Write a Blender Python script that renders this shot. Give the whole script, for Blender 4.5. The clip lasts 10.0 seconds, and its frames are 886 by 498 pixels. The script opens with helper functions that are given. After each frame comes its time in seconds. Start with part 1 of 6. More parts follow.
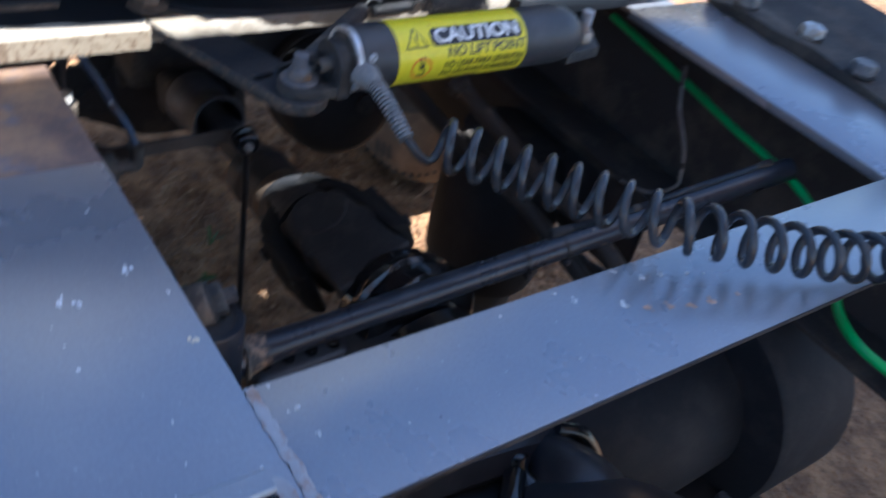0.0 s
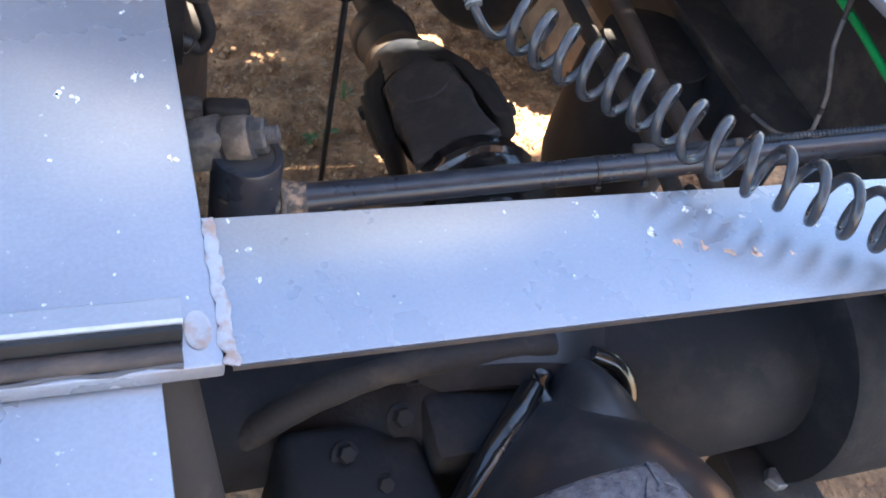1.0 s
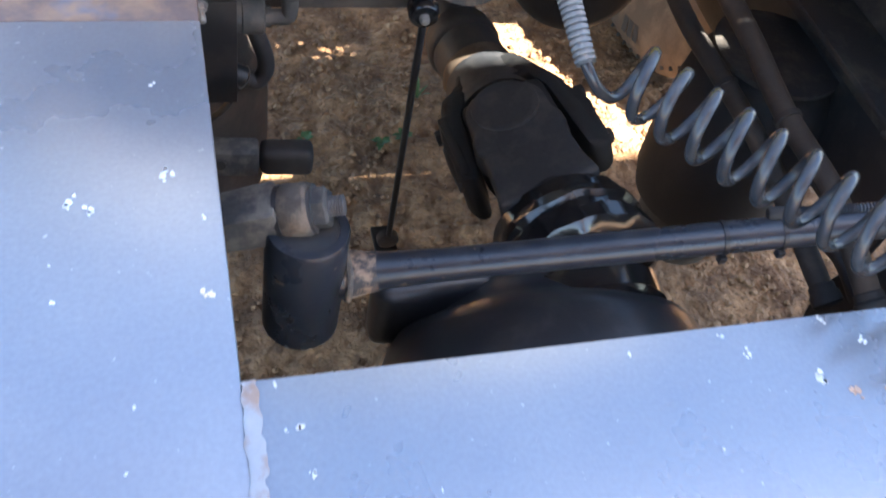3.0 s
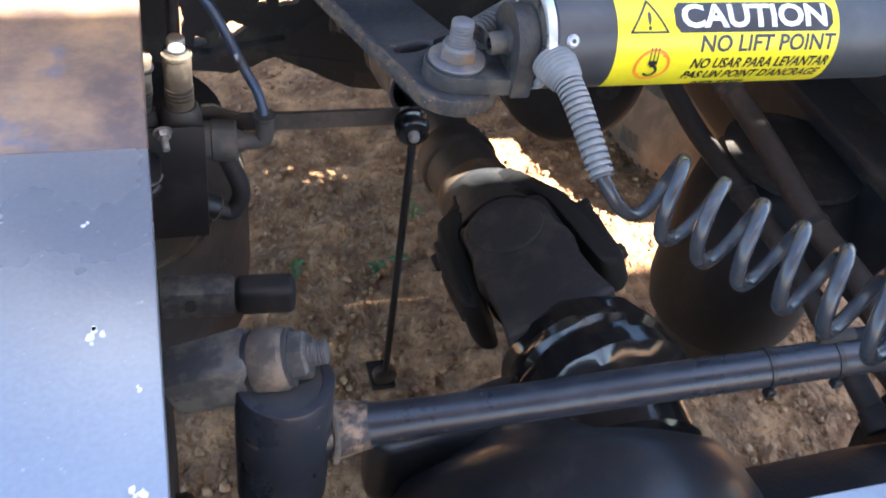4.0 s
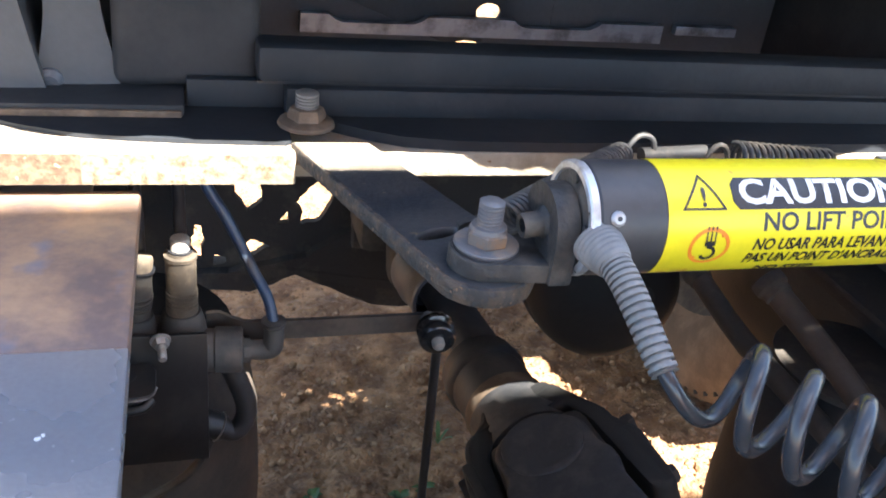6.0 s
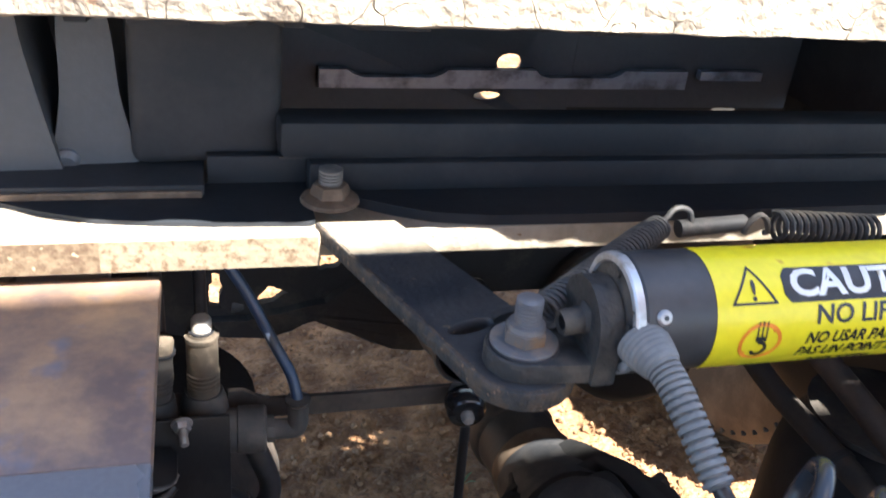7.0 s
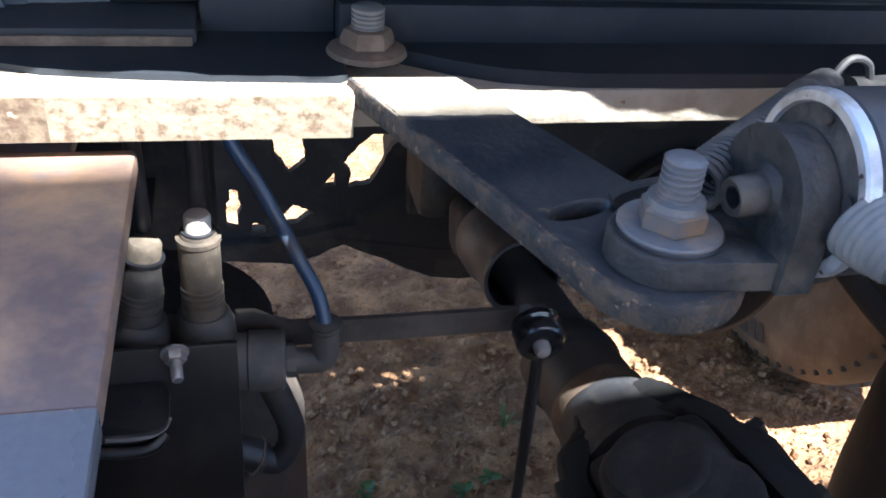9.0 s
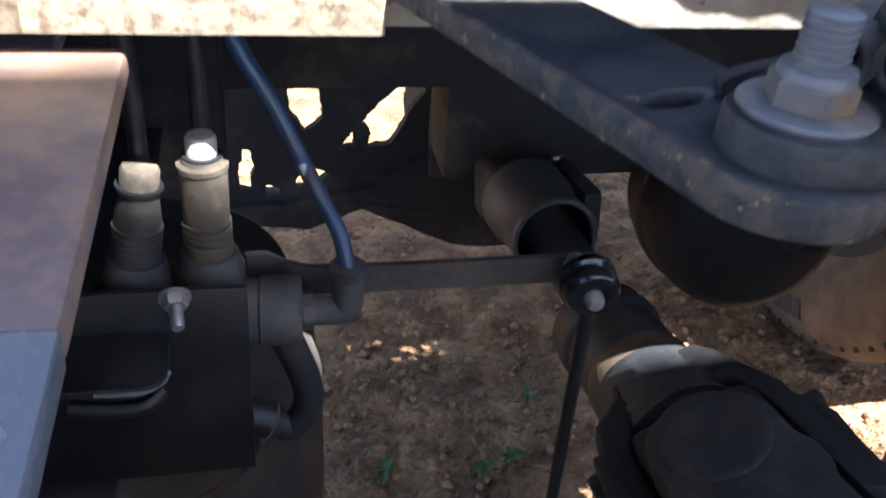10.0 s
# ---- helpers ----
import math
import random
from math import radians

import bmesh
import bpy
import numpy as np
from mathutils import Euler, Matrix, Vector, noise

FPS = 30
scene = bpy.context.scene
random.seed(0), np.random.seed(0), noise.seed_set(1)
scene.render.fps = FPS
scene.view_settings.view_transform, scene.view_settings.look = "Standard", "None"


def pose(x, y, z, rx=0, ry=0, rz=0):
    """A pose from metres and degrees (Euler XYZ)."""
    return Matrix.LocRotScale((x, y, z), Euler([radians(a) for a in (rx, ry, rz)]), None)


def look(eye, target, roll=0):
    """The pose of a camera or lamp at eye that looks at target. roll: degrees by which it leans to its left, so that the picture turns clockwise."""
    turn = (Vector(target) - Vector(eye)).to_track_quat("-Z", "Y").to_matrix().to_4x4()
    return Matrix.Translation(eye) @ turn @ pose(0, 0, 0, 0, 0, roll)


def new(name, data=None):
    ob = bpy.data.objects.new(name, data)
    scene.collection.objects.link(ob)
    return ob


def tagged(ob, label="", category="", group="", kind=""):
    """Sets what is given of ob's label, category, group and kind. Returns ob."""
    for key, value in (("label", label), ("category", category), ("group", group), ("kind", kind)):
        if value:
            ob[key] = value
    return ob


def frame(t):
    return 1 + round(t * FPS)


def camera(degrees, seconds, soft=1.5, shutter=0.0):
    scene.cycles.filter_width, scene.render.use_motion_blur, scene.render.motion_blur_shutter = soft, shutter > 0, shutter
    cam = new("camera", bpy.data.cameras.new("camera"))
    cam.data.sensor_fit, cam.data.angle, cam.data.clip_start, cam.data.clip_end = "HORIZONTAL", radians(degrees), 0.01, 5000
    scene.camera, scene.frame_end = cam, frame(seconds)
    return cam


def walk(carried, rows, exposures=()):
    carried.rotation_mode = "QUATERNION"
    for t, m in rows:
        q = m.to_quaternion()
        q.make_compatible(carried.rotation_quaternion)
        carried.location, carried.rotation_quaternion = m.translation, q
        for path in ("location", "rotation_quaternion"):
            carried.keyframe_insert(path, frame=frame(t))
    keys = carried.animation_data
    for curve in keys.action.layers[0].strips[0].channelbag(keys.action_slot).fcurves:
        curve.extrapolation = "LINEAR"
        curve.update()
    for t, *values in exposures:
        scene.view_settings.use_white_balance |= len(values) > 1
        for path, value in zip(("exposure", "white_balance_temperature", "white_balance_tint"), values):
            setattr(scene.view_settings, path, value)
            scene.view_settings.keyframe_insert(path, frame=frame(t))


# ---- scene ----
cam = camera(53.0, 10.0, soft=1.7, shutter=0.4)
PATH = [
    (0, (-0.639, -0.399, 1.473), (0.434, 0.77, 0.256), 13.9),
    (0.3, (-0.578, -0.422, 1.456), (0.266, 0.779, 0.097), 15.4),
    (0.5, (-0.539, -0.44, 1.458), (0.207, 0.758, 0.041), 15.7),
    (1, (-0.497, -0.434, 1.454), (0.211, 0.738, -0.003), 19.3),
    (1.5, (-0.504, -0.413, 1.432), (0.154, 0.699, -0.094), 20.8),
    (2, (-0.491, -0.374, 1.42), (0.122, 0.714, -0.143), 19.4),
    (2.5, (-0.476, -0.315, 1.413), (0.105, 0.79, -0.149), 17.8),
    (2.7, (-0.467, -0.286, 1.415), (0.094, 0.830, -0.147), 16.9),
    (3.8, (-0.428, -0.176, 1.359), (0.139, 1.12, -0.055), 12.3),
    (4, (-0.419, -0.165, 1.341), (0.15, 1.174, -0.032), 11.3),
    (4.5, (-0.399, -0.157, 1.314), (0.171, 1.263, 0.026), 9.7),
    (5, (-0.391, -0.152, 1.28), (0.173, 1.372, 0.114), 8.8),
    (5.5, (-0.397, -0.126, 1.276), (0.161, 1.483, 0.226), 8.5),
    (5.7, (-0.397, -0.119, 1.273), (0.154, 1.515, 0.260), 8.1),
    (6.9, (-0.401, -0.072, 1.297), (0.121, 1.612, 0.352), 6.3),
    (7, (-0.401, -0.065, 1.301), (0.115, 1.622, 0.358), 6.1),
    (7.2, (-0.405, -0.056, 1.308), (0.105, 1.639, 0.378), 5.9),
    (7.5, (-0.403, -0.042, 1.283), (0.092, 1.651, 0.341), 5.5),
    (8, (-0.385, -0.007, 1.211), (0.1, 1.654, 0.209), 5.8),
    (8.5, (-0.394, 0.039, 1.17), (0.078, 1.67, 0.113), 6.0),
    (9, (-0.384, 0.07, 1.183), (0.066, 1.702, 0.117), 5.5),
    (9.5, (-0.382, 0.095, 1.168), (0.043, 1.729, 0.095), 5.3),
    (10, (-0.383, 0.119, 1.119), (0.035, 1.737, 0.019), 5.4),
]
EXPOSURES = [(0.0, 2.1, 5300, 10), (0.5, 3.45, 6300, 10), (1.0, 3.7, 6300, 10), (2.5, 3.6, 6200, 8), (4.0, 3.66, 6150, 9), (5.5, 3.6, 6300, 10), (7.0, 2.95, 6150, 10), (7.2, 2.75, 6000, 9), (7.5, 2.22, 5400, 6),
             (8.0, 2.75, 5450, 7), (8.5, 2.95, 5500, 8), (10.0, 3.0, 5500, 9)]
walk(cam, [(t, look(eye, target, roll)) for t, eye, target, roll in PATH], EXPOSURES)

# ---- world and sun ----
# high behind the truck and a little to its right
sun_from = Vector((0.33, -0.545, 1.0)).normalized()
world = bpy.data.worlds.new("sky")
scene.world = world
world.use_nodes = True
wn = world.node_tree.nodes
sky = wn.new("ShaderNodeTexSky")
sky.sky_type = "NISHITA"
sky.sun_disc = False
sky.sun_elevation = math.asin(sun_from.z)
sky.sun_rotation = math.atan2(sun_from.x, sun_from.y)
world.node_tree.links.new(sky.outputs[0], wn["Background"].inputs[0])
wn["Background"].inputs[1].default_value = 0.062
sun = new("sun", bpy.data.lights.new("sun", "SUN"))
sun.data.energy = 5.0
sun.data.angle = radians(0.5)
sun.data.color = (1.0, 0.93, 0.82)
sun.matrix_world = look(sun_from * 20, (0, 0, 0))


# ---- materials ----
def material(name, base, rough=0.6, metal=0.0, second=None, scale=20.0, amount=0.5, fine=160.0, bump=0.15, third=None, spots=0.0,
             spot_scale=60.0, rough_var=0.15, coat=0.0, detail=6.0, bump_scale=None, gloss=0.5, soft=0.16, relief=0.004, spot_soft=0.03):
    """A surface with large stains (second colour), fine grain, small chips (third colour) and relief."""
    m = bpy.data.materials.new(name)
    m.use_nodes = True
    t = m.node_tree
    n, link = t.nodes, t.links.new
    b = n["Principled BSDF"]
    coord = n.new("ShaderNodeTexCoord")
    big = n.new("ShaderNodeTexNoise")
    big.inputs["Scale"].default_value, big.inputs["Detail"].default_value, big.inputs["Roughness"].default_value = scale, detail, 0.62
    link(coord.outputs["Object"], big.inputs["Vector"])
    small = n.new("ShaderNodeTexNoise")
    small.inputs["Scale"].default_value, small.inputs["Detail"].default_value = fine, 4.0
    link(coord.outputs["Object"], small.inputs["Vector"])
    ramp = n.new("ShaderNodeMapRange")
    ramp.inputs["From Min"].default_value, ramp.inputs["From Max"].default_value = 0.70 - 0.3 * amount - soft / 2, 0.70 - 0.3 * amount + soft / 2
    link(big.outputs["Fac"], ramp.inputs["Value"])
    mix = n.new("ShaderNodeMix")
    mix.data_type = "RGBA"
    second = second or tuple(min(1.0, c * 1.5 + 0.01) for c in base)
    mix.inputs[6].default_value, mix.inputs[7].default_value = (*base, 1), (*second, 1)
    link(ramp.outputs[0], mix.inputs[0])
    colour = mix.outputs[2]
    if third and spots > 0:
        chip = n.new("ShaderNodeTexNoise")
        chip.inputs["Scale"].default_value, chip.inputs["Detail"].default_value = spot_scale, 3.0
        link(coord.outputs["Object"], chip.inputs["Vector"])
        edge = n.new("ShaderNodeMapRange")
        edge.inputs["From Min"].default_value, edge.inputs["From Max"].default_value = 0.76 - spots, 0.76 + spot_soft - spots
        link(chip.outputs["Fac"], edge.inputs["Value"])
        mix3 = n.new("ShaderNodeMix")
        mix3.data_type = "RGBA"
        mix3.inputs[7].default_value = (*third, 1)
        link(edge.outputs[0], mix3.inputs[0])
        link(colour, mix3.inputs[6])
        colour = mix3.outputs[2]
    grain = n.new("ShaderNodeMix")
    grain.data_type, grain.blend_type = "RGBA", "MULTIPLY"
    grain.inputs[0].default_value = 0.22
    link(colour, grain.inputs[6])
    link(small.outputs["Fac"], grain.inputs[7])
    gain = n.new("ShaderNodeMix")
    gain.data_type, gain.blend_type = "RGBA", "MULTIPLY"
    gain.inputs[0].default_value = 1.0
    gain.inputs[7].default_value = (1.12, 1.12, 1.12, 1)
    link(grain.outputs[2], gain.inputs[6])
    link(gain.outputs[2], b.inputs["Base Color"])
    rr = n.new("ShaderNodeMapRange")
    rr.inputs["To Min"].default_value, rr.inputs["To Max"].default_value = max(0.05, rough - rough_var), min(1.0, rough + rough_var)
    link(big.outputs["Fac"], rr.inputs["Value"])
    link(rr.outputs[0], b.inputs["Roughness"])
    b.inputs["Metallic"].default_value = metal
    b.inputs["Specular IOR Level"].default_value = gloss
    b.inputs["Coat Weight"].default_value = coat
    b.inputs["Coat Roughness"].default_value = 0.15
    if bump > 0:
        bp = n.new("ShaderNodeBump")
        bp.inputs["Strength"].default_value, bp.inputs["Distance"].default_value = bump, relief
        src = small
        if bump_scale:
            src = n.new("ShaderNodeTexNoise")
            src.inputs["Scale"].default_value, src.inputs["Detail"].default_value = bump_scale, 8.0
            link(coord.outputs["Object"], src.inputs["Vector"])
        link(src.outputs["Fac"], bp.inputs["Height"])
        link(bp.outputs[0], b.inputs["Normal"])
    return m


M_PLATE = material("grey_primer", (0.245, 0.262, 0.315), 0.29, metal=0.45, second=(0.375, 0.392, 0.415), scale=4.5, amount=0.62, soft=0.85, fine=320, bump=0.04,
                   third=(0.52, 0.53, 0.56), spots=0.05, spot_scale=190, rough_var=0.13, detail=5)
M_RUSTPLATE = material("heat_browned_steel", (0.165, 0.118, 0.105), 0.42, second=(0.37, 0.235, 0.145), scale=19, amount=0.60, fine=200, bump=0.08,
                       third=(0.125, 0.15, 0.21), spots=0.16, spot_scale=24, spot_soft=0.14, soft=0.24)
M_WELD = material("weld_bead", (0.38, 0.39, 0.42), 0.45, second=(0.34, 0.24, 0.19), scale=55, amount=0.5, bump=0.3, bump_scale=120)
M_BLACK = material("black_paint", (0.026, 0.029, 0.036), 0.36, second=(0.055, 0.055, 0.058), scale=14, amount=0.35, bump=0.06, coat=0.15)
M_SATIN = material("satin_black_paint", (0.024, 0.029, 0.040), 0.30, second=(0.052, 0.056, 0.064), scale=18, amount=0.3, bump=0.05,
                   third=(0.22, 0.16, 0.12), spots=0.07, spot_scale=45)
M_GLOSS = material("wet_black_paint", (0.012, 0.012, 0.013), 0.10, second=(0.03, 0.03, 0.03), scale=20, amount=0.3, bump=0.25, bump_scale=45, coat=0.5)
M_DARK = material("dark_grimy_steel", (0.040, 0.037, 0.036), 0.8, second=(0.085, 0.073, 0.06), scale=10, amount=0.4, bump=0.2, gloss=0.25)
M_RUBBER = material("black_rubber", (0.023, 0.0235, 0.026), 0.6, second=(0.052, 0.047, 0.043), scale=12, amount=0.4, bump=0.12)
M_BROWN = material("brown_dusty_rubber", (0.040, 0.032, 0.027), 0.8, second=(0.072, 0.055, 0.043), scale=14, amount=0.5, bump=0.2)
M_DUSTGREY = material("grey_dusty_plastic", (0.13, 0.125, 0.12), 0.78, second=(0.22, 0.20, 0.18), scale=30, amount=0.5, bump=0.15)
M_CAST = material("dust_covered_casting", (0.095, 0.085, 0.075), 0.75, second=(0.22, 0.175, 0.135), scale=35, amount=0.5, bump=0.35, bump_scale=180,
                  third=(0.06, 0.06, 0.065), spots=0.12, spot_scale=40)
M_ZINC = material("dull_zinc", (0.42, 0.42, 0.43), 0.45, metal=0.7, second=(0.33, 0.27, 0.22), scale=50, amount=0.45, bump=0.15)
M_STEELRING = material("bare_aluminium_ring", (0.55, 0.58, 0.62), 0.38, metal=0.6, second=(0.30, 0.29, 0.28), scale=45, amount=0.45, bump=0.15,
                      third=(0.05, 0.05, 0.052), spots=0.14, spot_scale=85)
M_LEDGE = material("dusty_tan_steel", (0.30, 0.255, 0.195), 0.8, second=(0.40, 0.35, 0.28), scale=22, amount=0.6, bump=0.35, bump_scale=160,
                   third=(0.24, 0.155, 0.09), spots=0.10, spot_scale=75)
M_FLAKED = material("flaking_rusty_paint", (0.088, 0.055, 0.033), 0.75, second=(0.155, 0.112, 0.070), scale=150, amount=0.62, bump=0.4, bump_scale=120,
                    third=(0.36, 0.29, 0.19), spots=0.10, spot_scale=110)
M_CREAMFLAKE = material("dimmed_cream_with_rust_flakes", (0.11, 0.070, 0.040), 0.75, second=(0.215, 0.172, 0.118), scale=170, amount=0.93, bump=0.4, bump_scale=120)
M_CRUST = material("dried_cracked_grease", (0.235, 0.195, 0.150), 0.9, second=(0.34, 0.30, 0.245), scale=16, amount=0.6, soft=0.35, bump=1.0, bump_scale=130,
                   third=(0.26, 0.17, 0.11), spots=0.11, spot_scale=26, spot_soft=0.08)


def cracked(m, scale, colour, width=0.035):
    """Adds dark shrinkage cracks to a crust: colour and relief."""
    t = m.node_tree
    n, link = t.nodes, t.links.new
    b = n["Principled BSDF"]
    coord = n.new("ShaderNodeTexCoord")
    warp = n.new("ShaderNodeTexNoise")
    warp.inputs["Scale"].default_value = scale * 0.8
    link(coord.outputs["Object"], warp.inputs["Vector"])
    shift = n.new("ShaderNodeVectorMath")
    shift.operation = "MULTIPLY_ADD"
    shift.inputs[1].default_value = (0.05, 0.05, 0.05)
    link(warp.outputs["Color"], shift.inputs[0])
    link(coord.outputs["Object"], shift.inputs[2])
    vor = n.new("ShaderNodeTexVoronoi")
    vor.feature = "DISTANCE_TO_EDGE"
    vor.inputs["Scale"].default_value = scale
    link(shift.outputs[0], vor.inputs["Vector"])
    edge = n.new("ShaderNodeMapRange")
    edge.inputs["From Max"].default_value = width
    link(vor.outputs["Distance"], edge.inputs["Value"])
    gate = n.new("ShaderNodeMapRange")
    gate.inputs["From Min"].default_value, gate.inputs["From Max"].default_value = 0.47, 0.56
    link(warp.outputs["Fac"], gate.inputs["Value"])
    open_part = n.new("ShaderNodeMath")
    open_part.operation = "MAXIMUM"
    link(edge.outputs[0], open_part.inputs[0])
    link(gate.outputs[0], open_part.inputs[1])
    edge = open_part
    mix = n.new("ShaderNodeMix")
    mix.data_type = "RGBA"
    mix.inputs[6].default_value = (*colour, 1)
    link(edge.outputs[0], mix.inputs[0])
    link(b.inputs["Base Color"].links[0].from_socket, mix.inputs[7])
    link(mix.outputs[2], b.inputs["Base Color"])
    bump = n.new("ShaderNodeBump")
    bump.inputs["Strength"].default_value, bump.inputs["Distance"].default_value = 0.8, 0.004
    link(edge.outputs[0], bump.inputs["Height"])
    link(b.inputs["Normal"].links[0].from_socket, bump.inputs["Normal"])
    link(bump.outputs[0], b.inputs["Normal"])


cracked(M_CRUST, 20, (0.15, 0.122, 0.095), 0.010)
M_ARM = material("worn_black_flat_steel", (0.020, 0.024, 0.031), 0.45, second=(0.040, 0.042, 0.046), scale=26, amount=0.55, bump=0.3, bump_scale=140,
                 third=(0.15, 0.11, 0.07), spots=0.05, spot_scale=75)
M_YELLOW = material("yellow_vinyl_sticker", (0.82, 0.70, 0.02), 0.35, second=(0.74, 0.62, 0.03), scale=12, amount=0.4, bump=0.02,
                    third=(0.52, 0.26, 0.03), spots=0.085, spot_scale=38, spot_soft=0.06)
# also paints the dark inside crevices, holes and grooves
M_INK = material("black_ink_and_recesses", (0.015, 0.016, 0.02), 0.4, bump=0.0)
M_WHITEINK = material("white_ink", (0.80, 0.80, 0.78), 0.4, second=(0.6, 0.6, 0.6), bump=0.0)
M_RED = material("faded_orange_ink", (0.75, 0.22, 0.02), 0.45, bump=0.0)
M_CORD = material("glossy_black_cord", (0.034, 0.038, 0.046), 0.24, second=(0.055, 0.059, 0.066), scale=30, amount=0.4, bump=0.03, rough_var=0.08)
M_GREEN = material("green_air_line", (0.02, 0.42, 0.10), 0.35, second=(0.03, 0.30, 0.09), scale=15, amount=0.4, bump=0.03)
M_BLUE = material("blue_nylon_tube", (0.03, 0.055, 0.11), 0.35, second=(0.05, 0.055, 0.07), scale=20, amount=0.5, bump=0.03)
M_BELLOWS = material("black_bellows_rubber", (0.011, 0.0115, 0.0125), 0.75, second=(0.024, 0.0225, 0.0215), scale=12, amount=0.4, bump=0.12)
M_AXLE = material("dark_axle_paint", (0.016, 0.018, 0.022), 0.7, gloss=0.25, second=(0.034, 0.034, 0.036), scale=12, amount=0.4, bump=0.2)
M_TYRE = material("dusty_tyre_rubber", (0.085, 0.058, 0.038), 0.9, second=(0.145, 0.100, 0.066), scale=9, amount=0.5, bump=0.2)
M_TREAD = material("tyre_tread_rubber", (0.03, 0.027, 0.025), 0.85, bump=0.15)
M_LEAF = material("weed_leaf", (0.045, 0.085, 0.02), 0.55, second=(0.08, 0.13, 0.035), scale=60, amount=0.5, bump=0.1)
M_STONE = material("clod_soil", (0.20, 0.108, 0.052), 0.95, second=(0.32, 0.190, 0.100), scale=25, amount=0.5, bump=0.5)
M_WALL = material("grey_shade_panel", (0.30, 0.30, 0.31), 0.5, bump=0.02)


def soil():
    m = material("dry_brown_soil", (0.165, 0.083, 0.036), 0.95, second=(0.46, 0.255, 0.120), scale=11, amount=0.50, soft=0.28, fine=140, bump=1.0, bump_scale=62, relief=0.024,
                 third=(0.095, 0.052, 0.027), spots=0.15, spot_scale=34, spot_soft=0.14, detail=12)
    return m


M_SOIL = soil()


# ---- mesh helpers ----
def thing(name, label, category, at=(0, 0, 0), group="", kind=""):
    ob = new(name)
    ob.location = at
    ob.empty_display_size = 0.02
    return tagged(ob, label, category, group, kind)


def finish(bm, smooth):
    bmesh.ops.recalc_face_normals(bm, faces=bm.faces)
    if smooth:
        for f in bm.faces:
            f.smooth = True
        for e in bm.edges:
            if len(e.link_faces) == 2 and e.calc_face_angle() > radians(38):
                e.smooth = False


def part(name, bm, mat, parent=None, label="", smooth=True):
    """Links a bmesh, given in world coordinates, as one mesh under its thing or part."""
    finish(bm, smooth)
    root = parent
    shift = Vector((0, 0, 0))
    while root is not None:
        shift += root.location
        root = root.parent
    if shift.length > 0:
        bmesh.ops.translate(bm, verts=bm.verts, vec=-shift)
    me = bpy.data.meshes.new(name)
    bm.to_mesh(me)
    bm.free()
    me.materials.append(mat)
    ob = new(name, me)
    ob.parent = parent
    if label:
        ob["label"] = label
    return ob


def box(x0, x1, y0, y1, z0, z1, bevel=0.0, m=None, bm=None, segs=2):
    bm = bm or bmesh.new()
    mid = Vector(((x0 + x1) / 2, (y0 + y1) / 2, (z0 + z1) / 2))
    made = bmesh.ops.create_cube(bm, size=1.0, matrix=Matrix.Translation(mid) @ Matrix.Diagonal((x1 - x0, y1 - y0, z1 - z0, 1)))
    if bevel:
        edges = list({e for v in made["verts"] for e in v.link_edges})
        out = bmesh.ops.bevel(bm, geom=edges, offset=bevel, segments=segs, profile=0.5, affect="EDGES")
    if m is not None:
        bmesh.ops.transform(bm, matrix=m, verts=bm.verts)
    return bm


def prism(outline, z0, z1, bevel=0.0, m=None, bm=None):
    """A plate with an outline in x and y, from z0 to z1."""
    bm = bm or bmesh.new()
    low = [bm.verts.new((x, y, z0)) for x, y in outline]
    high = [bm.verts.new((x, y, z1)) for x, y in outline]
    n = len(outline)
    bm.faces.new(low[::-1])
    top = bm.faces.new(high)
    for i in range(n):
        bm.faces.new((low[i], low[(i + 1) % n], high[(i + 1) % n], high[i]))
    if bevel:
        bmesh.ops.bevel(bm, geom=list(top.edges), offset=bevel, segments=2, profile=0.5, affect="EDGES")
    if m is not None:
        bmesh.ops.transform(bm, matrix=m, verts=bm.verts)
    return bm


def along(a, b):
    """The pose whose z axis runs from a to b."""
    a, b = Vector(a), Vector(b)
    return Matrix.Translation(a) @ (b - a).to_track_quat("Z", "Y").to_matrix().to_4x4()


def lathe(profile, m=None, seg=28, bm=None, start=0.0, sweep=2 * math.pi, caps=True):
    """Turns a profile of (radius, height) about z."""
    bm = bm or bmesh.new()
    whole = abs(sweep - 2 * math.pi) < 1e-6
    count = seg if whole else seg + 1
    rings = []
    for r, z in profile:
        ring = []
        for i in range(count):
            a = start + sweep * i / seg
            v = Vector((r * math.cos(a), r * math.sin(a), z))
            ring.append(bm.verts.new(m @ v if m is not None else v))
        rings.append(ring)
    for lo, hi in zip(rings, rings[1:]):
        for i in range(seg):
            j = (i + 1) % count
            bm.faces.new((lo[i], lo[j], hi[j], hi[i]))
    if caps and whole:
        bm.faces.new(rings[0][::-1])
        bm.faces.new(rings[-1])
    return bm


def rod(a, b, r, seg=20, r2=None, edge=0.0):
    length = (Vector(b) - Vector(a)).length
    r2 = r if r2 is None else r2
    if edge:
        prof = [(r - edge, 0), (r, edge), (r2, length - edge), (r2 - edge, length)]
    else:
        prof = [(r, 0), (r2, length)]
    return lathe(prof, along(a, b), seg)


